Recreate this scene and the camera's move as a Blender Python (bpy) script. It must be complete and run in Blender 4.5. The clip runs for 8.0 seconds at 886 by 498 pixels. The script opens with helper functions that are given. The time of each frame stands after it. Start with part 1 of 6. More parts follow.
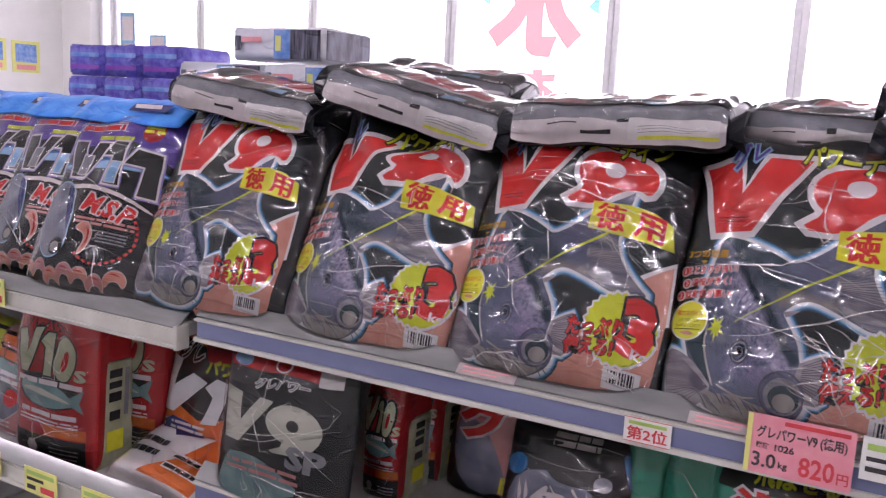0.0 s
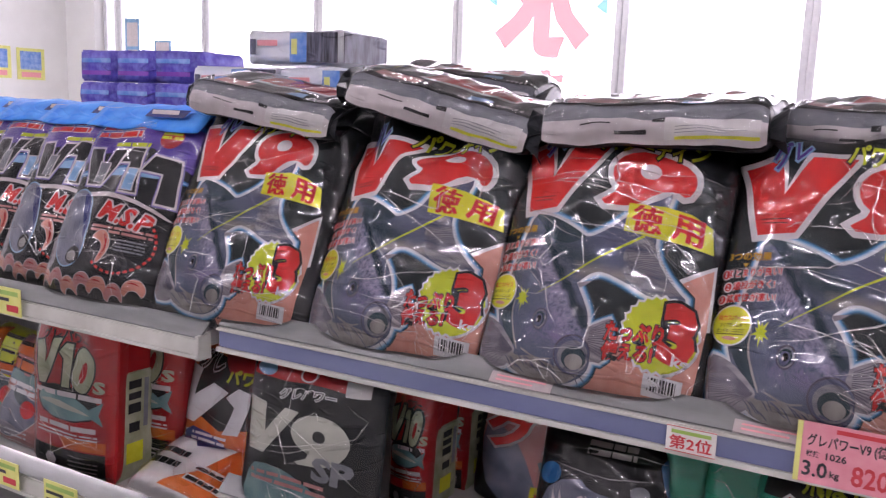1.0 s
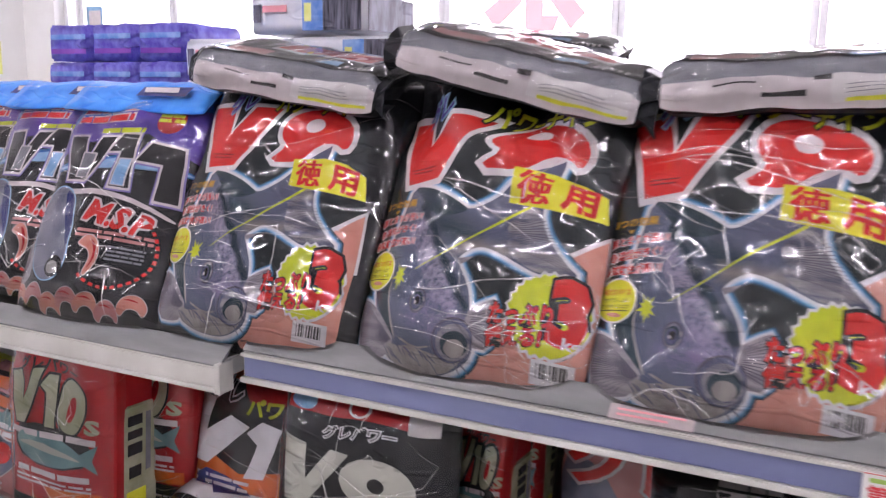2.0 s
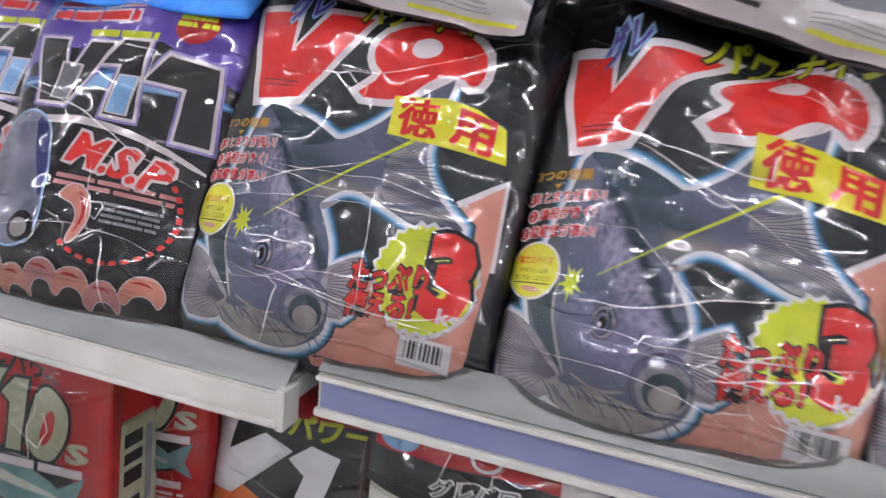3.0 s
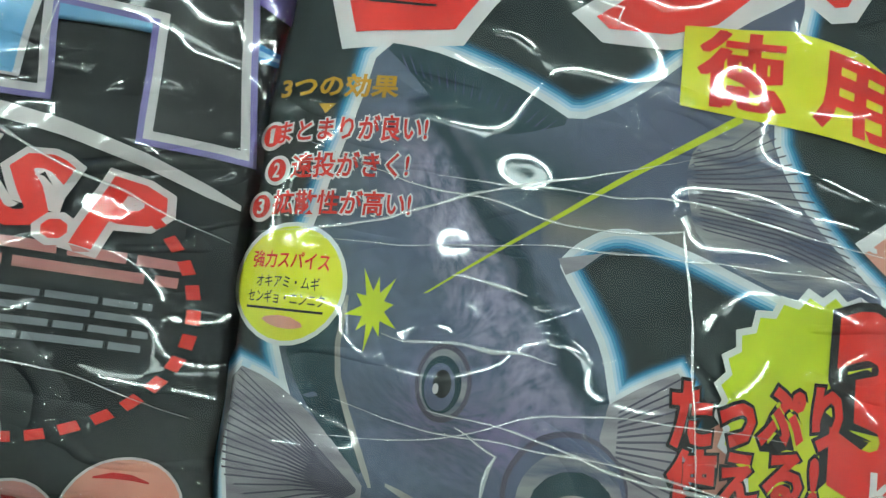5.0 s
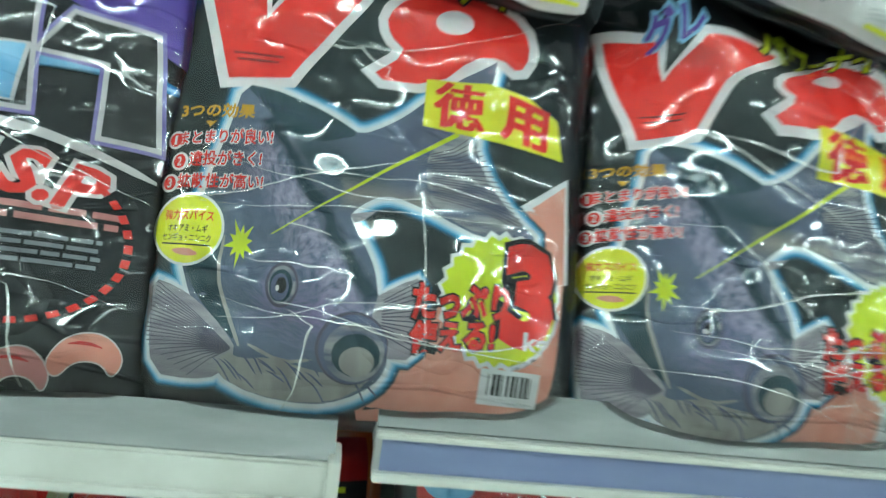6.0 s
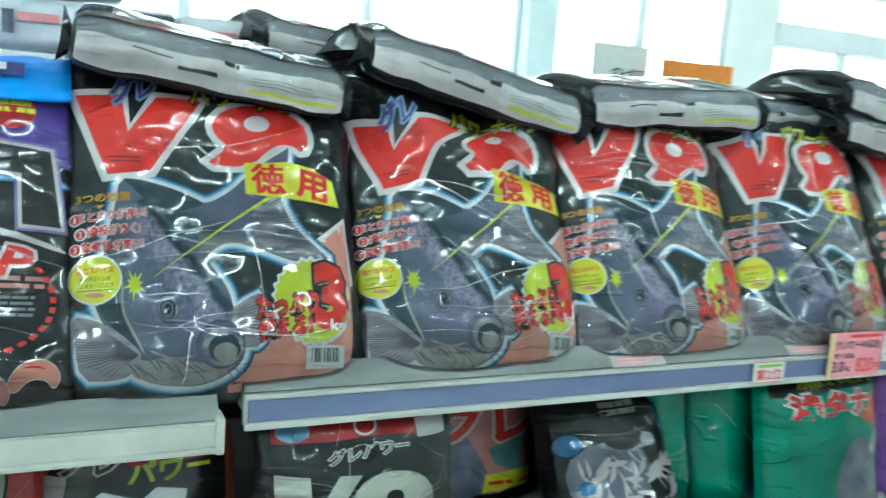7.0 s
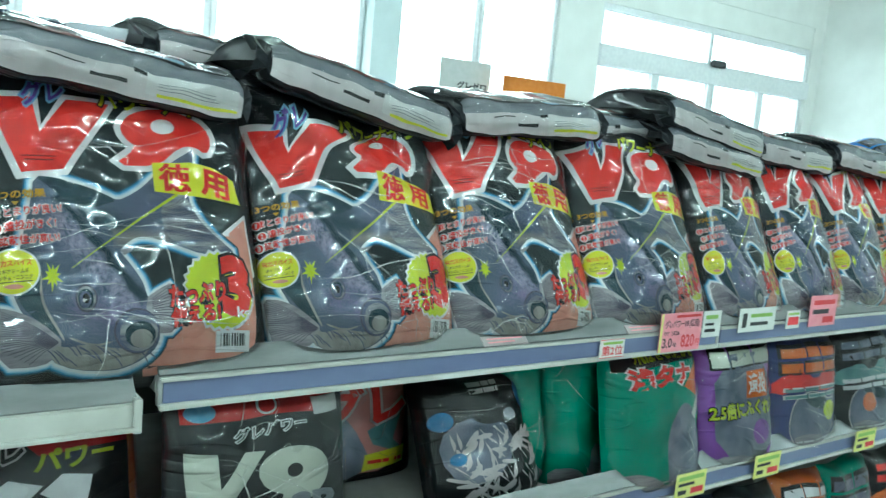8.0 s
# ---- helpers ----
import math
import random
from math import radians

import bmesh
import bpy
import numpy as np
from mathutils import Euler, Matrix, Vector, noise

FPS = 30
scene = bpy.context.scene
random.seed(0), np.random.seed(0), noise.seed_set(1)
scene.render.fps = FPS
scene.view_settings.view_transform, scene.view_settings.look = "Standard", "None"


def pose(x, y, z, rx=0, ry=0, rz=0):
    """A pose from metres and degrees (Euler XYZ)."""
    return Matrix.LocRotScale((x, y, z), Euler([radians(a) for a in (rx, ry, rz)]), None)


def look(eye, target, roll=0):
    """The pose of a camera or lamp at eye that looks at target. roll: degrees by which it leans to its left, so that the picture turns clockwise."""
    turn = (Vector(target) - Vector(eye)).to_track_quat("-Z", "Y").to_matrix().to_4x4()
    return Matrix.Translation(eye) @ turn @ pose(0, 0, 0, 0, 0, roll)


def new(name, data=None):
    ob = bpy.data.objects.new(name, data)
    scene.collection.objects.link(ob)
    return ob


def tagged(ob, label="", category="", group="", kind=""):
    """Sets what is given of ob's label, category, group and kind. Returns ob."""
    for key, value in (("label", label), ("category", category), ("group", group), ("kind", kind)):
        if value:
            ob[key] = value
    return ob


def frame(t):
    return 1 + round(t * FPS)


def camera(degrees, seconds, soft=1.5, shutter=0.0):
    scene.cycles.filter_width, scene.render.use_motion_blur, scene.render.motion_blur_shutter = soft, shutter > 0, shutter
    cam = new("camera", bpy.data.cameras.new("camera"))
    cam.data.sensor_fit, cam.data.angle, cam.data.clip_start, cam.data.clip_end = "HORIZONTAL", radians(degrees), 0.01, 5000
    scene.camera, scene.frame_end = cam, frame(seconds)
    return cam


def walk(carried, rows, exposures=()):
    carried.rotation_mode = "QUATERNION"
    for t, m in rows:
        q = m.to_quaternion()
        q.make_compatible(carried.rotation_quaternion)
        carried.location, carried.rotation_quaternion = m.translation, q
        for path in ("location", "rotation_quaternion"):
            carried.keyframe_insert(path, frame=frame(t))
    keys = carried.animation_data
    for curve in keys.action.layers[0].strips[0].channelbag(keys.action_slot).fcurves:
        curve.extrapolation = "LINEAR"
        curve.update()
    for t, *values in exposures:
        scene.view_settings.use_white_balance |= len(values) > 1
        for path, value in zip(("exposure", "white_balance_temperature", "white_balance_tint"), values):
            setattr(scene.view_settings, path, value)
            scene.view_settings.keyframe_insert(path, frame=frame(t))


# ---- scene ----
cam = camera(54.8, 8.0, soft=1.25, shutter=0.4)
PATH = [
    (0, (0.151, -0.156, 1.59), (-0.787, 1.577, 1.25), 2.8),
    (0.5, (0.125, -0.153, 1.588), (-0.815, 1.579, 1.248), 2.5),
    (1, (0.11, -0.149, 1.588), (-0.835, 1.582, 1.253), 2.1),
    (1.2, (0.092, -0.143, 1.59), (-0.852, 1.586, 1.245), 1.7),
    (2.3, (-0.204, 0.037, 1.551), (-1.034, 1.817, 1.173), 1.7),
    (2.5, (-0.274, 0.062, 1.553), (-1.049, 1.85, 1.102), 2.9),
    (3, (-0.41, 0.166, 1.551), (-1.082, 1.973, 1.015), 4.9),
    (3.5, (-0.576, 0.3, 1.533), (-0.977, 2.159, 0.915), 3.7),
    (4, (-0.694, 0.396, 1.49), (-0.901, 2.301, 0.917), 5.6),
    (4.2, (-0.727, 0.418, 1.487), (-0.868, 2.327, 0.906), 6.5),
    (5.3, (-0.773, 0.452, 1.47), (-0.73, 2.384, 0.98), 6.9),
    (5.5, (-0.763, 0.412, 1.459), (-0.647, 2.376, 1.098), 7.7),
    (6, (-0.746, 0.227, 1.518), (-0.481, 2.145, 1.017), 8.4),
    (6.5, (-0.777, 0.035, 1.546), (-0.327, 1.936, 1.116), 7.3),
    (7, (-0.868, -0.056, 1.552), (-0.033, 1.732, 1.225), 4.4),
    (7.5, (-0.955, -0.103, 1.549), (0.113, 1.566, 1.275), 5.9),
    (8, (-0.973, -0.121, 1.544), (0.196, 1.479, 1.273), 5.4),
]
LOOKS = [(0.0, -1.15, 6550, 42), (1.2, -1.1, 6550, 40), (2.5, -0.65, 6480, 35), (4.0, -0.6, 6200, 13), (5.5, -0.58, 6000, -11), (6.3, -0.45, 5720, -11), (7.0, -0.62, 5500, -11), (8.0, -0.72, 5500, -14)]
walk(cam, [(t, look(eye, target, roll)) for t, eye, target, roll in PATH], LOOKS)

import functools

# ---- light ----
world = bpy.data.worlds.new("world")
scene.world = world
world.use_nodes = True
sky = world.node_tree.nodes.new("ShaderNodeTexSky")
sky.sky_type, sky.sun_disc = "NISHITA", False
sky.sun_elevation, sky.sun_rotation = radians(48), radians(200)
world.node_tree.nodes["Background"].inputs[1].default_value = 0.12
world.node_tree.links.new(sky.outputs[0], world.node_tree.nodes["Background"].inputs[0])


def sun_lamp():
    d = bpy.data.lights.new("sun", "SUN")
    d.energy, d.angle, d.color = 3.0, radians(0.6), (1, 0.96, 0.9)
    ob = new("sun", d)
    ob.matrix_world = look((0, 0, 0), (0.5, -0.25, -0.8))


sun_lamp()

TUBE_POWER = 84.0


# ---- materials ----
def shader(name, rough=0.5, metal=0.0, coat=0.0, coat_rough=0.05):
    m = bpy.data.materials.new(name)
    m.use_nodes = True
    b = m.node_tree.nodes["Principled BSDF"]
    b.inputs["Roughness"].default_value = rough
    b.inputs["Metallic"].default_value = metal
    b.inputs["Coat Weight"].default_value = coat
    b.inputs["Coat Roughness"].default_value = coat_rough
    return m, m.node_tree, b


def node(t, kind, **sets):
    n = t.nodes.new(kind)
    for key, value in sets.items():
        n.inputs[key].default_value = value
    return n


def tint(t, b, c1, c2, scale, detail=4.0, stretch=(1, 1, 1), lo=0.35, hi=0.65):
    """Two colours mixed by noise at a real-world size (object coordinates)."""
    co = t.nodes.new("ShaderNodeTexCoord")
    mp = t.nodes.new("ShaderNodeMapping")
    mp.inputs["Scale"].default_value = stretch
    t.links.new(co.outputs["Object"], mp.inputs["Vector"])
    nz = node(t, "ShaderNodeTexNoise", Scale=scale, Detail=detail)
    t.links.new(mp.outputs[0], nz.inputs["Vector"])
    r = t.nodes.new("ShaderNodeValToRGB")
    r.color_ramp.elements[0].position, r.color_ramp.elements[0].color = lo, (*c1, 1)
    r.color_ramp.elements[1].position, r.color_ramp.elements[1].color = hi, (*c2, 1)
    t.links.new(nz.outputs[0], r.inputs[0])
    t.links.new(r.outputs[0], b.inputs["Base Color"])
    return mp, nz


def calc(t, op, a, b):
    n = t.nodes.new("ShaderNodeMath")
    n.operation = op
    for k, v in enumerate((a, b)):
        if isinstance(v, (int, float)):
            n.inputs[k].default_value = v
        elif v is not None:
            t.links.new(v, n.inputs[k])
    return n.outputs[0]


def crinkle(t, strength=0.5, swell=1.0, sharp=1.0):
    """Folds of thin clear film: narrow ridges along wandering lines, broken up by a mask, over a soft swell."""
    co = t.nodes.new("ShaderNodeTexCoord")
    mp = t.nodes.new("ShaderNodeMapping")
    mp.inputs["Scale"].default_value = (0.5, 0.5, 1.6)
    mp.inputs["Rotation"].default_value = (0, 0.3, 0)
    t.links.new(co.outputs["Object"], mp.inputs["Vector"])
    total = 0.0
    for sc, narrow, high, cut_at in ((7.0, 60.0, 1.0, 0.5), (15.0, 34.0, 0.7, 0.53)):
        nz = node(t, "ShaderNodeTexNoise", Scale=sc, Detail=1.5, Distortion=0.6)
        t.links.new(mp.outputs[0], nz.inputs["Vector"])
        off = calc(t, "MULTIPLY", calc(t, "SUBTRACT", nz.outputs[0], 0.5), narrow * sharp)
        ridge = calc(t, "MAXIMUM", calc(t, "SUBTRACT", 1.0, calc(t, "MULTIPLY", off, off)), 0.0)
        mk = node(t, "ShaderNodeTexNoise", Scale=sc * 1.3, Detail=0.0)
        t.links.new(co.outputs["Object"], mk.inputs["Vector"])
        mr = node(t, "ShaderNodeMapRange")
        mr.inputs["From Min"].default_value, mr.inputs["From Max"].default_value = cut_at - 0.03, cut_at + 0.06
        t.links.new(mk.outputs[0], mr.inputs["Value"])
        total = calc(t, "ADD", total, calc(t, "MULTIPLY", calc(t, "MULTIPLY", ridge, mr.outputs[0]), high))
    soft = node(t, "ShaderNodeTexNoise", Scale=12.0, Detail=1.0)
    t.links.new(mp.outputs[0], soft.inputs["Vector"])
    total = calc(t, "ADD", total, calc(t, "MULTIPLY", soft.outputs[0], 1.5 * swell))
    bp = node(t, "ShaderNodeBump", Strength=1.0, Distance=0.0026 * strength)
    t.links.new(total, bp.inputs["Height"])
    return bp.outputs[0]


FILMS = {}


def film(name, c1, c2=None, scale=60.0, strength=0.5, coat=0.22, rough=0.4, stretch=(1, 1, 1), lo=0.35, hi=0.65, metal=0.0):
    """Printed plastic film under a clear gloss."""
    if name not in FILMS:
        m, t, b = shader(name, rough, metal, coat, 0.03)
        b.inputs["Specular IOR Level"].default_value = 0.12
        c2 = c2 or tuple(min(1, 1.15 * c + 0.01) for c in c1)
        tint(t, b, c1, c2, scale, stretch=stretch, lo=lo, hi=hi)
        bump = crinkle(t, strength, 0.35)
        t.links.new(bump, b.inputs["Normal"])
        t.links.new(bump, b.inputs["Coat Normal"])
        FILMS[name] = m
    return FILMS[name]


def plain(name, c1, c2, scale=30.0, rough=0.5, metal=0.0, bump=0.1, stretch=(1, 1, 1), coat=0.0):
    m, t, b = shader(name, rough, metal, coat)
    mp, nz = tint(t, b, c1, c2, scale, 6.0, stretch)
    bp = node(t, "ShaderNodeBump", Strength=bump, Distance=0.002)
    t.links.new(nz.outputs[0], bp.inputs["Height"])
    t.links.new(bp.outputs[0], b.inputs["Normal"])
    return m


def glowing(name, color, strength):
    m, t, b = shader(name)
    b.inputs["Base Color"].default_value = (*color, 1)
    b.inputs["Emission Color"].default_value = (*color, 1)
    b.inputs["Emission Strength"].default_value = strength
    return m


def glass_pane(name):
    m, t, b = shader(name, 0.02)
    b.inputs["Base Color"].default_value = (0.95, 1.0, 0.98, 1)
    b.inputs["Transmission Weight"].default_value = 1.0
    b.inputs["IOR"].default_value = 1.05
    return m


RED = film("red_print", (0.62, 0.03, 0.025), (0.72, 0.05, 0.04))
WHITE = film("white_print", (0.72, 0.72, 0.74), (0.8, 0.8, 0.82))
BLACK = film("black_film", (0.007, 0.008, 0.01), (0.014, 0.016, 0.02))
CHAR = film("charcoal_film", (0.015, 0.022, 0.024), (0.026, 0.036, 0.039))
YELLOW = film("yellow_print", (0.72, 0.72, 0.03), (0.8, 0.8, 0.06))
LIME = film("lime_print", (0.55, 0.62, 0.03), (0.65, 0.72, 0.04))
ORANGE = film("orange_print", (0.55, 0.3, 0.02))
HALOS = [film("halo_print_%s" % k, c) for k, c in (("faint", (0.02, 0.04, 0.055)), ("deep", (0.022, 0.075, 0.13)), ("blue", (0.03, 0.15, 0.3)), ("sky", (0.09, 0.29, 0.5)), ("pale", (0.3, 0.5, 0.68)), ("misty", (0.55, 0.66, 0.76)), ("white", (0.72, 0.74, 0.77)))]
GLOW = film("pale_blue_print", (0.2, 0.42, 0.66), (0.32, 0.55, 0.76))
DEEPBLUE = film("deep_blue_print", (0.02, 0.14, 0.34), (0.04, 0.2, 0.44))
SCALE = film("scale_print", (0.11, 0.12, 0.2))
SLIPWHITE = film("dull_white_print", (0.68, 0.66, 0.66), (0.75, 0.73, 0.73))
SLIP = film("faded_slip", (0.42, 0.36, 0.36), (0.5, 0.44, 0.44))
SKIN = film("fish_skin_print", (0.048, 0.065, 0.13), (0.17, 0.165, 0.3), 45, lo=0.3, hi=0.72, stretch=(1.4, 1, 0.6))


def fish_skin():
    """Printed fish: slate body, mottled lilac flank, dark back along the ridge, in shares of the print's own box."""
    m, t, b = shader("fish_skin_print", 0.4, 0.0, 0.3, 0.03)
    b.inputs["Specular IOR Level"].default_value = 0.12
    co = t.nodes.new("ShaderNodeTexCoord")
    nz = node(t, "ShaderNodeTexNoise", Scale=14.0, Detail=5.0)
    t.links.new(co.outputs["Generated"], nz.inputs["Vector"])
    grain = node(t, "ShaderNodeTexNoise", Scale=55.0, Detail=4.0)
    t.links.new(co.outputs["Generated"], grain.inputs["Vector"])
    sep = t.nodes.new("ShaderNodeSeparateXYZ")
    t.links.new(co.outputs["Generated"], sep.inputs[0])
    px = calc(t, "ADD", sep.outputs[0], calc(t, "MULTIPLY", calc(t, "SUBTRACT", nz.outputs[0], 0.5), 0.09))
    pz = sep.outputs[2]

    def band(a, c, wide, soft):
        """1 along the line a-c, fading to 0 across it and past its ends."""
        (x0, z0), (x1, z1) = a, c
        ln = math.hypot(x1 - x0, z1 - z0)
        ux, uz = (x1 - x0) / ln, (z1 - z0) / ln
        dx, dz = calc(t, "SUBTRACT", px, x0), calc(t, "SUBTRACT", pz, z0)
        along = calc(t, "ADD", calc(t, "MULTIPLY", dx, ux), calc(t, "MULTIPLY", dz, uz))
        over = calc(t, "MAXIMUM", calc(t, "MULTIPLY", along, -1.0), calc(t, "SUBTRACT", along, ln))
        off = calc(t, "ABSOLUTE", calc(t, "SUBTRACT", calc(t, "MULTIPLY", dx, uz), calc(t, "MULTIPLY", dz, ux)), None)
        d = calc(t, "MAXIMUM", calc(t, "MAXIMUM", over, 0.0), off)
        mr = node(t, "ShaderNodeMapRange")
        mr.inputs["From Min"].default_value, mr.inputs["From Max"].default_value = wide + soft, wide - soft
        t.links.new(d, mr.inputs["Value"])
        return mr.outputs[0]

    def blend(fac, below, above):
        mx = t.nodes.new("ShaderNodeMix")
        mx.data_type = "RGBA"
        t.links.new(fac, mx.inputs[0])
        if isinstance(below, tuple):
            mx.inputs[6].default_value = (*below, 1)
        else:
            t.links.new(below, mx.inputs[6])
        mx.inputs[7].default_value = (*above, 1)
        return mx.outputs[2]

    color = blend(grain.outputs[0], (0.07, 0.095, 0.15), (0.18, 0.2, 0.29))
    color = blend(band((0.04, 0.62), (0.03, 0.36), 0.05, 0.05), color, (0.07, 0.095, 0.115))
    mottle = node(t, "ShaderNodeMapRange")
    mottle.inputs["From Min"].default_value, mottle.inputs["From Max"].default_value = 0.36, 0.62
    t.links.new(calc(t, "ADD", calc(t, "MULTIPLY", grain.outputs[0], 0.5), calc(t, "MULTIPLY", nz.outputs[0], 0.5)), mottle.inputs["Value"])
    color = blend(band((0.3, 0.66), (0.47, 0.61), 0.05, 0.05), color, (0.035, 0.065, 0.085))
    color = blend(band((0.46, 0.56), (0.66, 0.56), 0.025, 0.03), color, (0.3, 0.27, 0.25))
    color = blend(calc(t, "MULTIPLY", band((0.23, 0.62), (0.45, 0.28), 0.055, 0.03), mottle.outputs[0]), color, (0.4, 0.36, 0.5))
    color = blend(band((0.205, 0.73), (0.525, 0.3), 0.022, 0.012), color, (0.022, 0.045, 0.065))
    color = blend(calc(t, "MULTIPLY", band((0.3, 0.26), (0.46, 0.2), 0.06, 0.05), mottle.outputs[0]), color, (0.24, 0.2, 0.36))
    color = blend(band((0.6, 0.7), (0.84, 0.95), 0.06, 0.06), color, (0.12, 0.13, 0.21))
    t.links.new(color, b.inputs["Base Color"])
    bump = crinkle(t, 0.5, 0.35)
    t.links.new(bump, b.inputs["Normal"])
    t.links.new(bump, b.inputs["Coat Normal"])
    return m


FISHSKIN = fish_skin()
BACKFIN = film("dark_back_print", (0.02, 0.045, 0.06), (0.045, 0.08, 0.1), 80)
TAIL = film("tail_print", (0.12, 0.13, 0.2), (0.36, 0.35, 0.36), 55, stretch=(0.5, 1, 3))
BELLY = film("belly_print", (0.28, 0.26, 0.25), (0.42, 0.4, 0.38), 30, stretch=(2, 1, 0.6))
FIN = film("fin_print", (0.24, 0.22, 0.26), (0.42, 0.39, 0.42), 40, stretch=(0.5, 1, 4))
FINRAY = film("fin_ray_print", (0.1, 0.09, 0.13))
PINK = film("pink_print", (0.62, 0.26, 0.2), (0.72, 0.36, 0.28), 40)
BLUEPRINT = film("bright_blue_print", (0.02, 0.12, 0.42), (0.05, 0.2, 0.55), 30)
VIOLETGLOW = film("violet_glow_print", (0.2, 0.16, 0.42), (0.3, 0.26, 0.55), 30)
PURPLE = film("purple_print", (0.09, 0.05, 0.3), (0.16, 0.1, 0.42), 20)
NAVY = film("navy_print", (0.03, 0.04, 0.16))
BLUE = film("blue_strip_film", (0.02, 0.22, 0.8), (0.06, 0.34, 0.9), 25)
GREY = film("grey_print", (0.2, 0.21, 0.24), (0.26, 0.27, 0.3))
PALE = film("pale_back_print", (0.62, 0.57, 0.58), (0.7, 0.65, 0.66))
SILVER = film("silver_print", (0.66, 0.68, 0.6), (0.82, 0.84, 0.76), 12, rough=0.25, metal=0.35, strength=0.9)
OLIVE = film("olive_silver_print", (0.36, 0.38, 0.24), (0.52, 0.54, 0.4), 30, rough=0.2)
GREEN = film("green_film", (0.0, 0.24, 0.15), (0.01, 0.33, 0.22), 18)
CRIMSON = film("crimson_film", (0.4, 0.02, 0.022), (0.52, 0.032, 0.032), 20)
ROSE = film("rose_print", (0.5, 0.2, 0.2), (0.62, 0.3, 0.28), 25)
VIOLET = film("violet_print", (0.2, 0.05, 0.36), (0.3, 0.1, 0.48), 20)
SLATE = film("slate_print", (0.12, 0.14, 0.2), (0.25, 0.26, 0.34), 25)
TEAL = film("teal_print", (0.1, 0.22, 0.24), (0.22, 0.38, 0.38), 25)
ORANGERED = film("orange_red_film", (0.62, 0.12, 0.02), (0.72, 0.2, 0.04), 20)
INK = film("ink_print", (0.02, 0.02, 0.022))
BOXPURPLE = film("violet_wrap", (0.1, 0.07, 0.42), (0.2, 0.2, 0.6), 55, strength=0.8)
BOXWHITE = film("white_wrap", (0.72, 0.74, 0.8), (0.82, 0.83, 0.87), 30)
BOXBLUE = film("blue_wrap", (0.1, 0.25, 0.62), (0.3, 0.45, 0.75), 40)
BOXDARK = film("dark_wrap", (0.02, 0.02, 0.03), (0.2, 0.2, 0.26), 45, strength=0.9, stretch=(3, 1, 0.3))
PAPER = plain("card_white", (0.74, 0.75, 0.72), (0.8, 0.8, 0.78), 60, 0.6)
PAPERPINK = plain("card_pink", (0.78, 0.28, 0.34), (0.82, 0.34, 0.4), 60, 0.6)
PAPERYELLOW = plain("card_yellow", (0.72, 0.72, 0.2), (0.78, 0.78, 0.28), 60, 0.6)
PAPERORANGE = plain("card_orange", (0.8, 0.24, 0.02), (0.85, 0.3, 0.04), 60, 0.6)
INKRED = plain("ink_red", (0.6, 0.04, 0.05), (0.65, 0.06, 0.07), 80, 0.6)
INKBLACK = plain("ink_black", (0.025, 0.025, 0.03), (0.04, 0.04, 0.045), 80, 0.6)
INKGREEN = plain("ink_green", (0.3, 0.5, 0.1), (0.35, 0.55, 0.14), 80, 0.6)
INKPINK = plain("ink_pale_red", (0.8, 0.3, 0.33), (0.85, 0.36, 0.38), 80, 0.6)
ENAMEL = plain("worn_cream_enamel", (0.5, 0.5, 0.46), (0.62, 0.62, 0.58), 14, 0.4, 0.0, 0.15)
STEEL = plain("grey_shelf_paint", (0.38, 0.38, 0.37), (0.48, 0.48, 0.47), 20, 0.4, 0.0, 0.1)
STRIPBLUE = plain("blue_price_strip", (0.12, 0.14, 0.27), (0.17, 0.2, 0.33), 18, 0.35, 0.0, 0.05, (0.3, 1, 1))
LIPGREY = plain("cloudy_plastic", (0.17, 0.18, 0.18), (0.28, 0.29, 0.29), 16, 0.25, 0.0, 0.1, (0.4, 1, 2), coat=0.5)
DARKBACK = plain("dark_back_panel", (0.04, 0.04, 0.042), (0.06, 0.06, 0.062), 8, 0.6)
WALLPAINT = plain("white_wall_paint", (0.8, 0.81, 0.79), (0.85, 0.86, 0.84), 6, 0.7, 0.0, 0.1)
CEILPAINT = plain("ceiling_board", (0.5, 0.5, 0.49), (0.58, 0.58, 0.57), 90, 0.8, 0.0, 0.2)
FLOORTILE = plain("vinyl_floor", (0.55, 0.55, 0.52), (0.65, 0.65, 0.62), 5, 0.3)
ALU = plain("aluminium", (0.76, 0.77, 0.8), (0.83, 0.84, 0.86), 40, 0.35, 0.25, 0.05)
PILLAR = plain("pale_pillar_paint", (0.62, 0.7, 0.72), (0.68, 0.76, 0.78), 8, 0.6)
TUBE = glowing("fluorescent_tube", (0.95, 1.0, 0.97), TUBE_POWER)
OUTSIDE = glowing("bright_overcast_distance", (0.97, 0.99, 1.0), 9.0)


def clear_crease():
    m = bpy.data.materials.new("film_crease_glint")
    m.use_nodes = True
    t = m.node_tree
    t.nodes.remove(t.nodes["Principled BSDF"])
    # Fixed glossy share, above that of plain film, so creases show as white glints.
    mix = node(t, "ShaderNodeMixShader", Fac=0.55)
    tr = node(t, "ShaderNodeBsdfTransparent")
    gl = node(t, "ShaderNodeBsdfGlossy", Color=(1, 1, 1, 1), Roughness=0.2)
    t.links.new(tr.outputs[0], mix.inputs[1])
    t.links.new(gl.outputs[0], mix.inputs[2])
    t.links.new(mix.outputs[0], t.nodes["Material Output"].inputs[0])
    return m


CREASE = clear_crease()


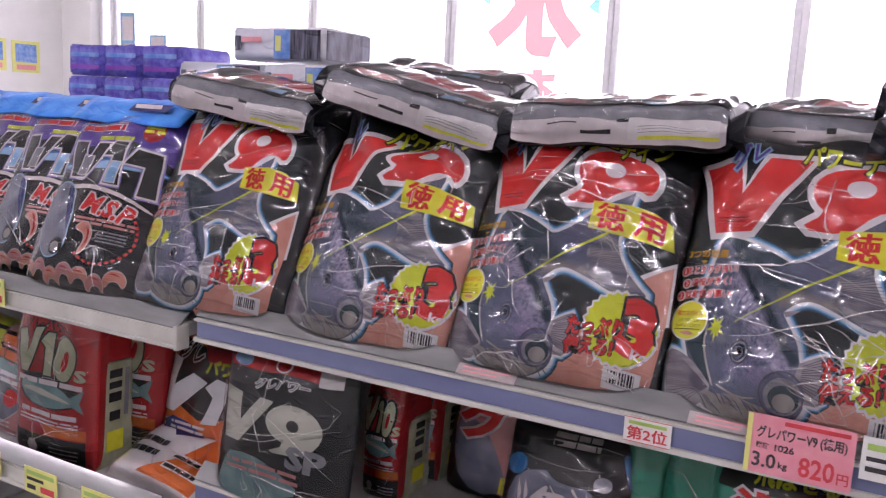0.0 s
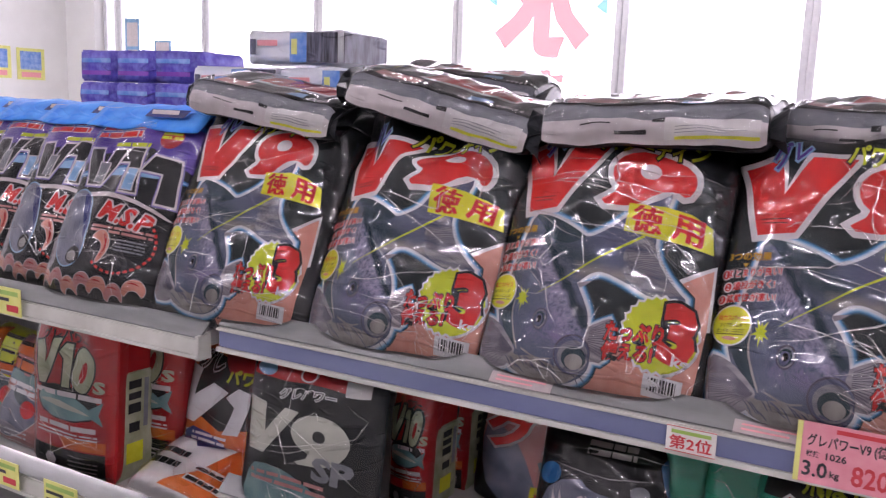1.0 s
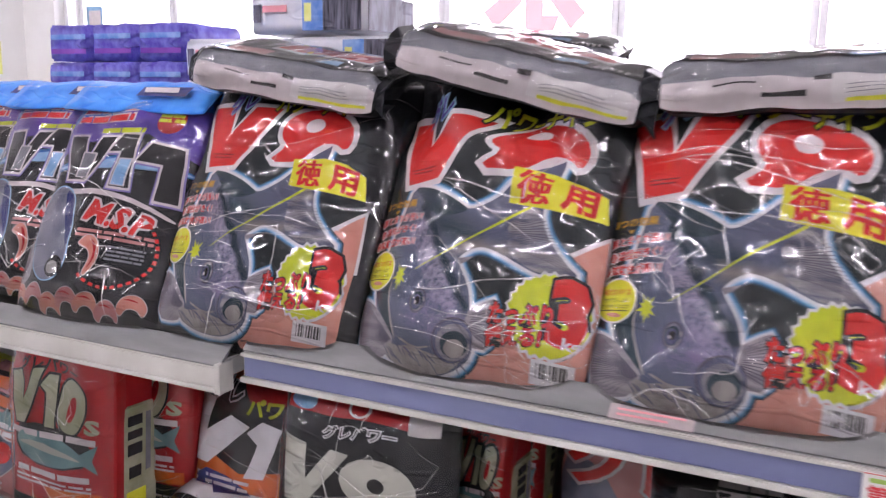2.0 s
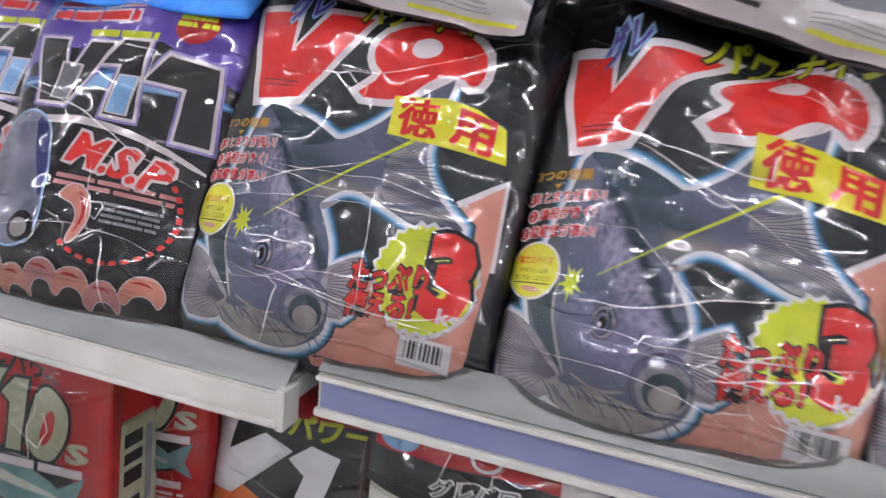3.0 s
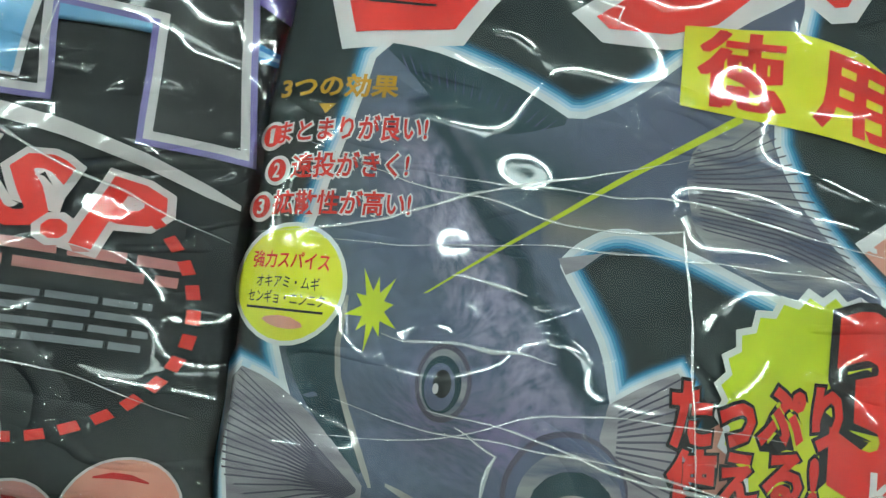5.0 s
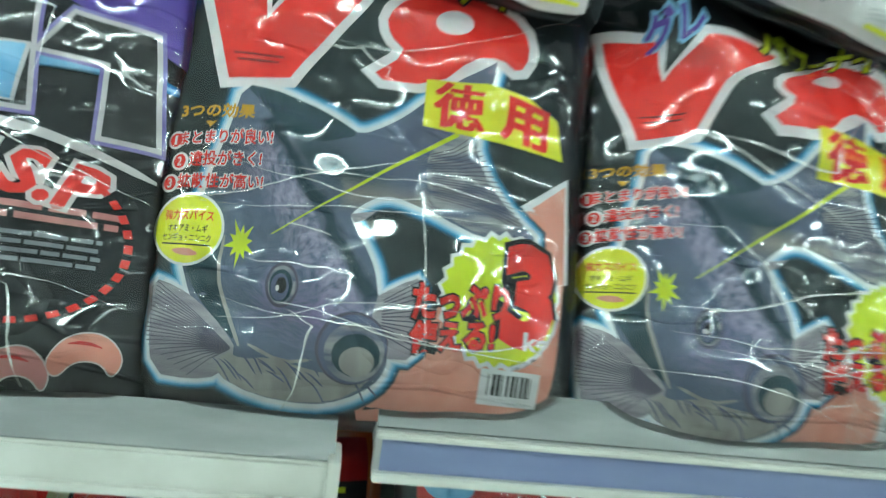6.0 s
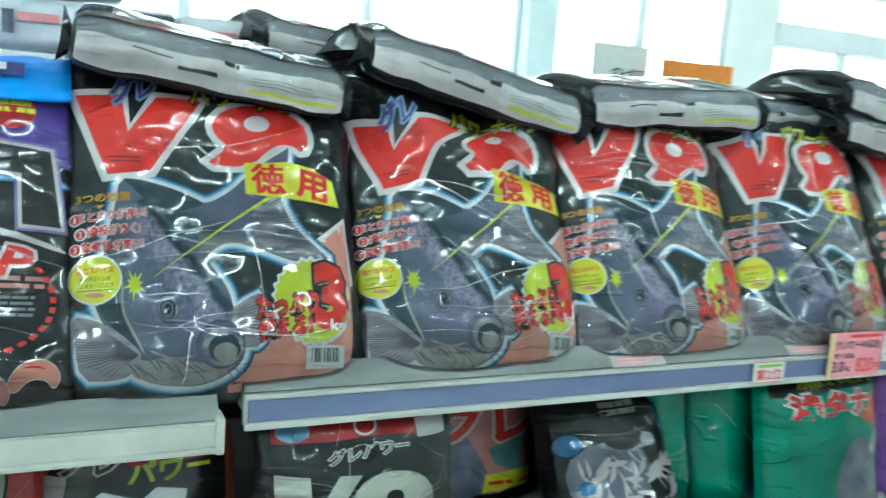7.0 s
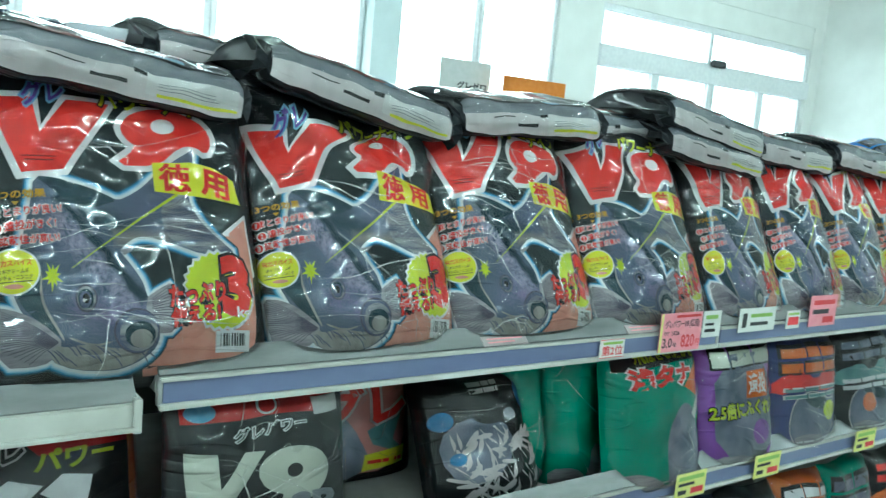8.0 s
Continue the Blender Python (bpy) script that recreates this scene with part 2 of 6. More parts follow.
def wrap_film():
    """Thin clear film: both its faces reflect, the rest passes through."""
    m = bpy.data.materials.new("clear_wrapping_film")
    m.use_nodes = True
    t = m.node_tree
    t.nodes.remove(t.nodes["Principled BSDF"])
    mix = node(t, "ShaderNodeMixShader")
    fr = node(t, "ShaderNodeFresnel", IOR=1.52)
    tr = node(t, "ShaderNodeBsdfTransparent")
    gl = node(t, "ShaderNodeBsdfGlossy", Color=(1, 1, 1, 1), Roughness=0.035)
    bump = crinkle(t, 0.5, 0.25, 1.6)
    t.links.new(bump, gl.inputs["Normal"])
    t.links.new(fr.outputs[0], mix.inputs[0])
    t.links.new(tr.outputs[0], mix.inputs[1])
    t.links.new(gl.outputs[0], mix.inputs[2])
    t.links.new(mix.outputs[0], t.nodes["Material Output"].inputs[0])
    return m


WRAP = wrap_film()
GLASS = glass_pane("window_glass")


# ---- building helpers ----
def mesh_object(name, bm, material, parent=None, label="", smooth=False):
    me = bpy.data.meshes.new(name)
    bm.to_mesh(me)
    bm.free()
    me.materials.append(material)
    if smooth:
        me.polygons.foreach_set("use_smooth", [True] * len(me.polygons))
    ob = new(name, me)
    if parent:
        ob.parent = parent
    if label:
        tagged(ob, label)
    return ob


def part(name, bm, material, parent, label="", smooth=False):
    return mesh_object(name, bm, material, parent, label, smooth)


def raw(name, verts, faces, material, parent=None, label="", smooth=True):
    me = bpy.data.meshes.new(name)
    me.from_pydata([tuple(v) for v in verts], [], [tuple(f) for f in faces])
    me.materials.append(material)
    if smooth:
        me.polygons.foreach_set("use_smooth", [True] * len(me.polygons))
    ob = new(name, me)
    if parent:
        ob.parent = parent
    if label:
        tagged(ob, label)
    return ob


def box(x0, x1, y0, y1, z0, z1, bevel=0.0, bm=None):
    bm = bm or bmesh.new()
    res = bmesh.ops.create_cube(bm, size=1.0)
    for v in res["verts"]:
        v.co = Vector(((x0 + x1) / 2 + v.co.x * (x1 - x0), (y0 + y1) / 2 + v.co.y * (y1 - y0), (z0 + z1) / 2 + v.co.z * (z1 - z0)))
    if bevel:
        edges = list({e for v in res["verts"] for e in v.link_edges})
        bmesh.ops.bevel(bm, geom=edges, offset=bevel, segments=2, affect="EDGES")
    return bm


def empty(name, m, label, category, group=""):
    ob = new(name)
    ob.matrix_world = m
    ob.empty_display_size = 0.02
    return tagged(ob, label, category, group)


# ---- flat artwork, in shares of a face's width and height ----
def cut(bm, step=0.0065):
    """Triangulate a flat outline and cut it by a grid, so that it can follow a curved face."""
    xs = [v.co.x for v in bm.verts]
    zs = [v.co.y for v in bm.verts]
    for axis, lo, hi in ((0, min(xs), max(xs)), (1, min(zs), max(zs))):
        k = math.floor(lo / step) + 1
        while k * step < hi - 1e-5:
            p, n = [0, 0, 0], [0, 0, 0]
            p[axis], n[axis] = k * step, 1
            bmesh.ops.bisect_plane(bm, geom=bm.verts[:] + bm.edges[:] + bm.faces[:], plane_co=p, plane_no=n)
            k += 1
    bmesh.ops.triangulate(bm, faces=bm.faces[:])
    flat = np.array([(v.co.x, v.co.y) for v in bm.verts])
    bm.verts.index_update()
    faces = [[v.index for v in f.verts] for f in bm.faces]
    bm.free()
    return flat, faces


def outline(points, w, h, step=0.0065):
    bm = bmesh.new()
    f = bm.faces.new([bm.verts.new((u * w, v * h, 0)) for u, v in points])
    bmesh.ops.triangulate(bm, faces=[f])
    return cut(bm, step)


def grow(points, d, w, h):
    """The outline moved outwards by d metres."""
    p = [Vector((u * w, v * h)) for u, v in points]
    area = sum(p[i - 1].x * p[i].y - p[i].x * p[i - 1].y for i in range(len(p)))
    s = 1 if area > 0 else -1
    out = []
    for i in range(len(p)):
        a, b, c = p[i - 1], p[i], p[(i + 1) % len(p)]
        n1 = Vector(((b - a).y, -(b - a).x)).normalized()
        n2 = Vector(((c - b).y, -(c - b).x)).normalized()
        n = n1 + n2
        n = n / max(0.55, n.length_squared / 2) if n.length > 1e-6 else n1
        q = b + s * d * n
        out.append((q.x / w, q.y / h))
    return out


def smooth_loop(points, times=1):
    """Corner cutting: rounds an outline."""
    for _ in range(times):
        out = []
        for i in range(len(points)):
            (a, b), (c, d) = points[i], points[(i + 1) % len(points)]
            out += [(0.75 * a + 0.25 * c, 0.75 * b + 0.25 * d), (0.25 * a + 0.75 * c, 0.25 * b + 0.75 * d)]
        points = out
    return points


def oval(cx, cz, rx, rz, n=28):
    return [(cx + rx * math.cos(2 * math.pi * i / n), cz + rz * math.sin(2 * math.pi * i / n)) for i in range(n)]


def star(cx, cz, rx, rz, n, w, h, inner=0.3):
    """A spiky star, spike by spike."""
    out = []
    for i in range(n):
        a, d = 2 * math.pi * i / n + 0.2, math.pi / n
        k = 1.0 if i % 2 else 0.72
        out.append(outline([(cx, cz), (cx + inner * rx * math.cos(a - d), cz + inner * rz * math.sin(a - d)), (cx + k * rx * math.cos(a), cz + k * rz * math.sin(a)), (cx + inner * rx * math.cos(a + d), cz + inner * rz * math.sin(a + d))], w, h, 0.05))
    return merge(*out)


def burst(cx, cz, rx, rz, n=22, inner=0.88):
    return [(cx + rx * (1 if i % 2 else inner) * math.cos(math.pi * i / n), cz + rz * (1 if i % 2 else inner) * math.sin(math.pi * i / n)) for i in range(2 * n)]


LETTERS = {}


def letters(text, bold=0.0):
    """Text as a flat mesh, scaled to a box 1 wide and 1 high."""
    key = (text, bold)
    if key not in LETTERS:
        cu = bpy.data.curves.new("text", "FONT")
        cu.body, cu.resolution_u, cu.offset = text, 2, bold
        ob = bpy.data.objects.new("text", cu)
        scene.collection.objects.link(ob)
        me = bpy.data.meshes.new_from_object(ob.evaluated_get(bpy.context.evaluated_depsgraph_get()))
        flat = np.array([(v.co.x, v.co.y) for v in me.vertices]) if len(me.vertices) else np.zeros((1, 2))
        faces = [list(p.vertices) for p in me.polygons]
        bpy.data.objects.remove(ob)
        bpy.data.curves.remove(cu)
        bpy.data.meshes.remove(me)
        LETTERS[key] = (flat, faces)
    return LETTERS[key]


def words(text, u0, v0, u1, v1, w, h, bold=0.0, slope=0.0, shear=0.0, flip=False, curved=True):
    """Text set into the box u0..u1, v0..v1; slope lifts its right end by that share of the height."""
    ref, _ = letters(text, 0.0)
    lo, hi = ref.min(0), ref.max(0)
    flat, faces = letters(text, bold)
    q = (flat - lo) / np.maximum(hi - lo, 1e-6)
    if flip:
        q = np.column_stack((1 - q[:, 0], q[:, 1]))
    u = u0 + q[:, 0] * (u1 - u0) + shear * (q[:, 1] - 0.5) * (u1 - u0)
    v = v0 + q[:, 1] * (v1 - v0) + slope * (q[:, 0] - 0.5)
    flat = np.column_stack((u * w, v * h))
    if curved and (v1 - v0) * h > 0.009:
        bm = bmesh.new()
        vs = [bm.verts.new((x, z, 0)) for x, z in flat]
        for f in faces:
            try:
                bm.faces.new([vs[i] for i in f])
            except ValueError:
                pass
        return cut(bm, 0.0055)
    return flat, faces


def merge(*pieces):
    flats, faces, k = [], [], 0
    for flat, fs in pieces:
        flats.append(flat)
        faces += [[i + k for i in f] for f in fs]
        k += len(flat)
    return np.vstack(flats), faces


def bars(u0, u1, v0, v1, n, w, h, seed=1, gap=0.5):
    """Rows of bars that stand for small writing."""
    rng = random.Random(seed)
    out = []
    for i in range(n):
        z = v0 + (v1 - v0) * i / n
        x = u0
        while x < u1 - 0.01:
            e = min(u1, x + rng.uniform(0.15, 0.5) * (u1 - u0))
            out.append(outline([(x, z), (e, z), (e, z + (v1 - v0) / n * gap), (x, z + (v1 - v0) / n * gap)], w, h, 0.02))
            x = e + 0.03 * (u1 - u0)
    return merge(*out)


def rect(u0, v0, u1, v1):
    return [(u0, v0), (u1, v0), (u1, v1), (u0, v1)]


LOGO_V = [(0.03, 0.95), (0.18, 0.95), (0.2, 0.81), (0.3, 0.95), (0.46, 0.95), (0.272, 0.668), (0.128, 0.655)]
LOGO_NINE = [(0.49, 0.87), (0.54, 0.92), (0.64, 0.95), (0.76, 0.93), (0.85, 0.88), (0.87, 0.81), (0.84, 0.76), (0.79, 0.79), (0.72, 0.78), (0.63, 0.7), (0.45, 0.69), (0.55, 0.77), (0.5, 0.81)]
FISH = [(0.165, 0.643), (0.236, 0.637), (0.296, 0.621), (0.356, 0.6), (0.417, 0.571), (0.457, 0.551), (0.517, 0.58), (0.567, 0.617), (0.608, 0.658), (0.683, 0.72), (0.761, 0.765), (0.785, 0.785), (0.765, 0.68), (0.739, 0.579), (0.77, 0.5), (0.81, 0.454), (0.857, 0.41), (0.921, 0.366), (0.862, 0.36), (0.777, 0.352), (0.696, 0.379), (0.631, 0.402), (0.557, 0.423), (0.513, 0.418), (0.471, 0.392), (0.45, 0.368), (0.465, 0.345), (0.493, 0.307), (0.522, 0.261), (0.534, 0.214), (0.544, 0.175), (0.558, 0.137), (0.573, 0.092), (0.571, 0.046), (0.546, 0.012), (0.48, -0.02), (0.4, -0.035), (0.27, -0.025), (0.18, 0.01), (0.14, 0.1), (0.085, 0.215), (0.077, 0.265), (0.108, 0.389), (0.125, 0.461), (0.15, 0.545)]
DORSAL = [(0.165, 0.643), (0.236, 0.637), (0.296, 0.621), (0.356, 0.6), (0.417, 0.571), (0.455, 0.55), (0.404, 0.534), (0.355, 0.522), (0.302, 0.529), (0.249, 0.564), (0.215, 0.6)]

@functools.lru_cache(maxsize=None)
def bait_art(w, h):
    """The printed front of the large bait bag, bottom layer first: (name, material, layer, (flat, faces))."""
    o = lambda pts, step=0.0065: outline(pts, w, h, step)
    fish = smooth_loop(FISH)
    fin_left = smooth_loop([(0.015, 0.2), (0.075, 0.185), (0.13, 0.155), (0.19, 0.105), (0.23, 0.06), (0.19, 0.005), (0.125, -0.006), (0.035, 0.0), (0.02, 0.118)])
    fin_right = smooth_loop([(0.52, 0.19), (0.584, 0.228), (0.64, 0.252), (0.643, 0.147), (0.638, 0.07), (0.55, 0.07)])
    art = []
    art.append(("charcoal_panel", CHAR, 0.5, o(smooth_loop([(0.0, 0.6), (0.08, 0.98), (0.9, 0.98), (0.99, 0.52), (0.99, 0.1), (0.6, -0.05), (0.05, -0.05)], 2))))
    art.append(("pink_panel", PINK, 1, o([(0.865, 0.42), (0.99, 0.515), (1.0, 0.29), (0.99, 0.05), (0.97, -0.05), (0.52, -0.06), (0.5, 0.0), (0.54, 0.1), (0.7, 0.2)])))
    art.append(("panel_edge", WHITE, 0.8, o(grow([(0.85, 0.42), (0.99, 0.52), (1.0, 0.29), (0.7, 0.2)], 0.003, w, h))))
    for k, (mat, d) in enumerate(zip(HALOS, (0.0092, 0.0082, 0.0072, 0.0062, 0.0051, 0.0039, 0.0027))):
        art.append(("glow_halo", mat, 1.2 + 0.18 * k, merge(o(grow(fish, d, w, h)), o(grow(fin_left, 0.75 * d, w, h)), o(grow(fin_right, 0.65 * d, w, h)))))
    art.append(("fish_print", FISHSKIN, 2.6, o(fish)))
    art.append(("fin_print", FIN, 3.0, o(fin_left)))
    art.append(("fin_print", FIN, 3.0, o(fin_right)))
    rays = []
    for i in range(22):
        a = i / 21
        e = (0.018 + 0.02 * abs(a - 0.5) + 0.09 * max(0, a - 0.7) / 0.3, 0.192 - 0.19 * a)
        rays.append(o([(0.212, 0.062), (0.213, 0.067), (0.5 * (0.213 + e[0]), 0.5 * (e[1] + 0.07) + 0.0035), (e[0], e[1] + 0.0022), (e[0], e[1]), (0.5 * (0.213 + e[0]), 0.5 * (e[1] + 0.07) + 0.0015)]))
    for i in range(13):
        z = 0.085 + 0.155 * i / 12
        rays.append(o([(0.55, 0.12 + 0.07 * i / 12), (0.634, z), (0.634, z + 0.0025), (0.55, 0.123 + 0.07 * i / 12)]))
    for i in range(20):
        a = i / 19
        e = (0.735 + 0.155 * a ** 1.1, 0.59 - 0.215 * a)
        rays.append(o([(0.63 + 0.02 * a, 0.53 - 0.1 * a), (0.5 * (0.64 + e[0]), 0.5 * (e[1] + 0.5 - 0.06 * a) + 0.006), e, (e[0], e[1] + 0.0022), (0.5 * (0.64 + e[0]), 0.5 * (e[1] + 0.5 - 0.06 * a) + 0.0085), (0.63 + 0.02 * a, 0.532 - 0.1 * a)]))
    art.append(("dorsal_print", BACKFIN, 3.0, o(smooth_loop(DORSAL))))
    art.append(("tail_print", TAIL, 2.9, o(smooth_loop([(0.62, 0.52), (0.66, 0.575), (0.71, 0.6), (0.742, 0.57), (0.768, 0.5), (0.81, 0.452), (0.857, 0.41), (0.91, 0.368), (0.777, 0.357), (0.7, 0.383), (0.645, 0.415), (0.63, 0.46)]))))
    art.append(("fin_print", FIN, 3.2, o([(0.45, 0.372), (0.515, 0.386), (0.485, 0.362), (0.462, 0.352)])))
    art.append(("belly_print", BELLY, 3.1, o(smooth_loop([(0.56, 0.05), (0.5, -0.01), (0.4, -0.033), (0.27, -0.023), (0.18, 0.01), (0.2, 0.06), (0.24, 0.045), (0.3, 0.055), (0.38, 0.04), (0.44, 0.03)]))))
    rings = [o(oval(0.313, 0.207, 0.037, 0.046)), o(oval(0.488, 0.088, 0.084, 0.076))]
    art.append(("ray_print", FINRAY, 3.8, merge(*rays, *rings)))
    art.append(("gill_shadow", BACKFIN, 2.9, o(smooth_loop([(0.085, 0.24), (0.12, 0.3), (0.165, 0.3), (0.16, 0.22), (0.2, 0.13), (0.225, 0.075), (0.18, 0.11), (0.12, 0.17)]))))
    art.append(("gill_line", BELLY, 3.3, merge(o(smooth_loop([(0.165, 0.3), (0.172, 0.3), (0.168, 0.22), (0.2, 0.14), (0.235, 0.07), (0.226, 0.07), (0.19, 0.14), (0.16, 0.22)])), o(smooth_loop([(0.25, 0.08), (0.33, 0.05), (0.4, 0.06), (0.4, 0.054), (0.33, 0.042), (0.25, 0.072)])))))
    spines = []
    for i in range(18):
        a = i / 17
        spines.append(o([(0.21 + 0.2 * a, 0.6 - 0.065 * a), (0.213 + 0.2 * a, 0.6 - 0.065 * a), (0.192 + 0.245 * a, 0.637 - 0.08 * a)], 0.05))
    art.append(("spine_print", SKIN, 3.6, merge(*spines)))
    scales = []
    for i in range(13):
        for j in range(10):
            u, v = 0.46 + 0.0145 * i + 0.007 * (j % 2), 0.435 + 0.0145 * j + 0.006 * i
            if v < 0.53 + 0.75 * (u - 0.46) and v > 0.43 and u + 0.012 < 0.66:
                scales.append(o([(u, v), (u + 0.005, v + 0.0045), (u + 0.01, v), (u + 0.005, v + 0.0018)], 0.05))
    art.append(("scale_print", SCALE, 3.6, merge(*scales)))
    rng = random.Random(11)
    strokes = []
    for i in range(22):
        u, v, s = 0.17 + 0.016 * i + rng.uniform(-0.01, 0.01), rng.uniform(0.015, 0.075), rng.uniform(0.02, 0.055)
        strokes.append(o(smooth_loop([(u, v), (u + 0.025, v - 0.3 * s), (u + 0.05, v - s), (u + 0.047, v - s - 0.002), (u + 0.022, v - 0.3 * s - 0.0035)])))
    art.append(("spine_print", SCALE, 3.8, merge(*strokes)))
    art.append(("eye_print", TAIL, 4.3, o(oval(0.313, 0.207, 0.031, 0.039))))
    art.append(("eye_ring", BACKFIN, 4.5, o(oval(0.311, 0.205, 0.026, 0.033))))
    art.append(("eye_shade", SCALE, 4.7, o(oval(0.309, 0.202, 0.02, 0.027))))
    art.append(("pupil_print", INK, 4.9, o(oval(0.312, 0.206, 0.012, 0.016))))
    art.append(("eye_glint", PALE, 5.1, o(oval(0.304, 0.2, 0.004, 0.006, 12))))
    art.append(("jaw_print", SCALE, 4.2, o(oval(0.49, 0.086, 0.079, 0.071))))
    art.append(("lip_print", TAIL, 4.4, o(oval(0.495, 0.08, 0.07, 0.061))))
    art.append(("gullet_print", BACKFIN, 4.7, o(smooth_loop([(0.44, 0.085), (0.47, 0.115), (0.52, 0.118), (0.555, 0.09), (0.555, 0.05), (0.5, 0.025), (0.45, 0.045)]))))
    art.append(("mouth_print", BELLY, 5.1, o(oval(0.502, 0.06, 0.041, 0.03))))
    art.append(("logo_edge", WHITE, 2.4, merge(o(grow(LOGO_V, 0.0065, w, h)), o(grow(smooth_loop(LOGO_NINE), 0.0065, w, h)))))
    art.append(("logo_shape", RED, 3.6, merge(o(LOGO_V), o(smooth_loop(LOGO_NINE)))))
    art.append(("logo_hole", WHITE, 4.2, merge(o(oval(0.665, 0.868, 0.05, 0.033)))))
    art.append(("logo_print", INK, 4.2, merge(o(rect(0.13, 0.715, 0.25, 0.719)), o(rect(0.14, 0.7, 0.24, 0.704)))))
    label = [(0.605, 0.712), (0.76, 0.722), (0.87, 0.704), (0.955, 0.668), (0.975, 0.57), (0.78, 0.585), (0.605, 0.595)]
    art.append(("yellow_label", YELLOW, 5.0, o(label)))
    art.append(("label_lettering", RED, 5.8, merge(words("用", 0.805, 0.592, 0.925, 0.69, w, h, 0.035, -0.02))))
    for k, s in enumerate((-0.004, 0.0, 0.004)):
        art.append(("label_lettering", RED, 5.8 + 0.2 * k, words("徳", 0.632 + s, 0.6, 0.755 + s, 0.712, w, h, 0.008)))
    art.append(("yellow_line", LIME, 4.4, merge(o([(0.272, 0.314), (0.278, 0.3155), (0.7, 0.585), (0.694, 0.594)]), star(0.205, 0.287, 0.038, 0.056, 10, w, h, 0.4))))
    art.append(("oval_edge", WHITE, 4.6, o(oval(0.085, 0.308, 0.082, 0.079))))
    art.append(("oval_badge", YELLOW, 5.0, o(oval(0.085, 0.308, 0.076, 0.073))))
    art.append(("badge_lettering", RED, 5.5, words("強力スパイス", 0.03, 0.325, 0.14, 0.347, w, h, 0.02)))
    art.append(("badge_print", INK, 5.5, merge(words("オキアミ・ムギ", 0.04, 0.3, 0.13, 0.316, w, h, 0.01), words("センギョ・ニンニク", 0.03, 0.28, 0.14, 0.296, w, h, 0.01), o(rect(0.03, 0.272, 0.14, 0.275)))))
    art.append(("badge_krill", PINK, 5.5, o(smooth_loop([(0.05, 0.262), (0.09, 0.268), (0.12, 0.256), (0.1, 0.25), (0.07, 0.252)]))))
    art.append(("heading", ORANGE, 4.0, merge(words("3つの効果", 0.03, 0.56, 0.2, 0.592, w, h, 0.03), o([(0.09, 0.55), (0.115, 0.55), (0.102, 0.536)]))))
    lines = (("まとまりが良い!", 0.035, 0.5, 0.25, 0.532), ("遠投がきく!", 0.065, 0.452, 0.23, 0.484), ("拡散性が高い!", 0.045, 0.402, 0.24, 0.434))
    art.append(("claim_edge", WHITE, 4.2, merge(*[words(s, a, b, c, d, w, h, 0.09, 0.012) for s, a, b, c, d in lines], *[o(oval(0.027 + 0.016 * (i == 1), 0.507 - 0.05 * i, 0.02, 0.021)) for i in range(3)])))
    art.append(("claim_lettering", RED, 5.0, merge(*[words(s, a, b, c, d, w, h, 0.02, 0.012) for s, a, b, c, d in lines], *[o(oval(0.027 + 0.016 * (i == 1), 0.507 - 0.05 * i, 0.014, 0.016)) for i in range(3)])))
    art.append(("number_lettering", WHITE, 5.6, merge(*[words(str(i + 1), 0.0225 + 0.016 * (i == 1) + 0.002 * (i == 0), 0.497 - 0.05 * i, 0.032 + 0.016 * (i == 1) - 0.003 * (i == 0), 0.517 - 0.05 * i, w, h, 0.02) for i in range(3)])))
    art.append(("burst_edge", WHITE, 5.0, o(burst(0.83, 0.22, 0.158, 0.158, 26, 0.92))))
    art.append(("burst", LIME, 5.6, o(burst(0.83, 0.22, 0.148, 0.146, 26, 0.92))))
    art.append(("burst_lettering_edge", INK, 6.2, merge(words("たっぷり", 0.62, 0.17, 0.848, 0.242, w, h, 0.1, 0.02), words("使える!", 0.62, 0.098, 0.82, 0.162, w, h, 0.1, 0.02), words("3", 0.85, 0.135, 0.95, 0.34, w, h, 0.1))))
    art.append(("burst_lettering", RED, 6.9, merge(words("たっぷり", 0.62, 0.17, 0.848, 0.242, w, h, 0.045, 0.02), words("使える!", 0.62, 0.098, 0.82, 0.162, w, h, 0.045, 0.02), words("3", 0.85, 0.135, 0.95, 0.34, w, h, 0.06))))
    art.append(("weight_lettering", WHITE, 7.4, words("kg", 0.895, 0.105, 0.955, 0.155, w, h, 0.03)))
    art.append(("barcode_card", WHITE, 5.0, o(rect(0.8, -0.005, 0.95, 0.07))))
    rng = random.Random(3)
    art.append(("barcode_print", INK, 5.6, merge(*[o(rect(0.82 + 0.0115 * i, 0.015, 0.82 + 0.0115 * i + rng.choice((0.003, 0.006, 0.008)), 0.06), 0.05) for i in range(10)])))
    art.append(("title_lettering_edge", GLOW, 3.6, merge(words("グレ", 0.15, 0.93, 0.29, 1.02, w, h, 0.12, 0.03))))
    art.append(("title_lettering", PURPLE, 5.0, merge(words("グレ", 0.15, 0.93, 0.29, 1.02, w, h, 0.03, 0.03))))
    art.append(("subtitle_edge", INK, 4.3, words("パワーナイン", 0.42, 0.925, 0.9, 1.0, w, h, 0.1, -0.02)))
    art.append(("subtitle_lettering", LIME, 5.0, words("パワーナイン", 0.42, 0.925, 0.9, 1.0, w, h, 0.03, -0.02)))
    art.append(("foot_strip", WHITE, 3.6, o(rect(0.05, -0.075, 0.24, -0.055))))
    return art


# ---- bags ----
SIDE0, SIDE1 = -0.05, 1.075


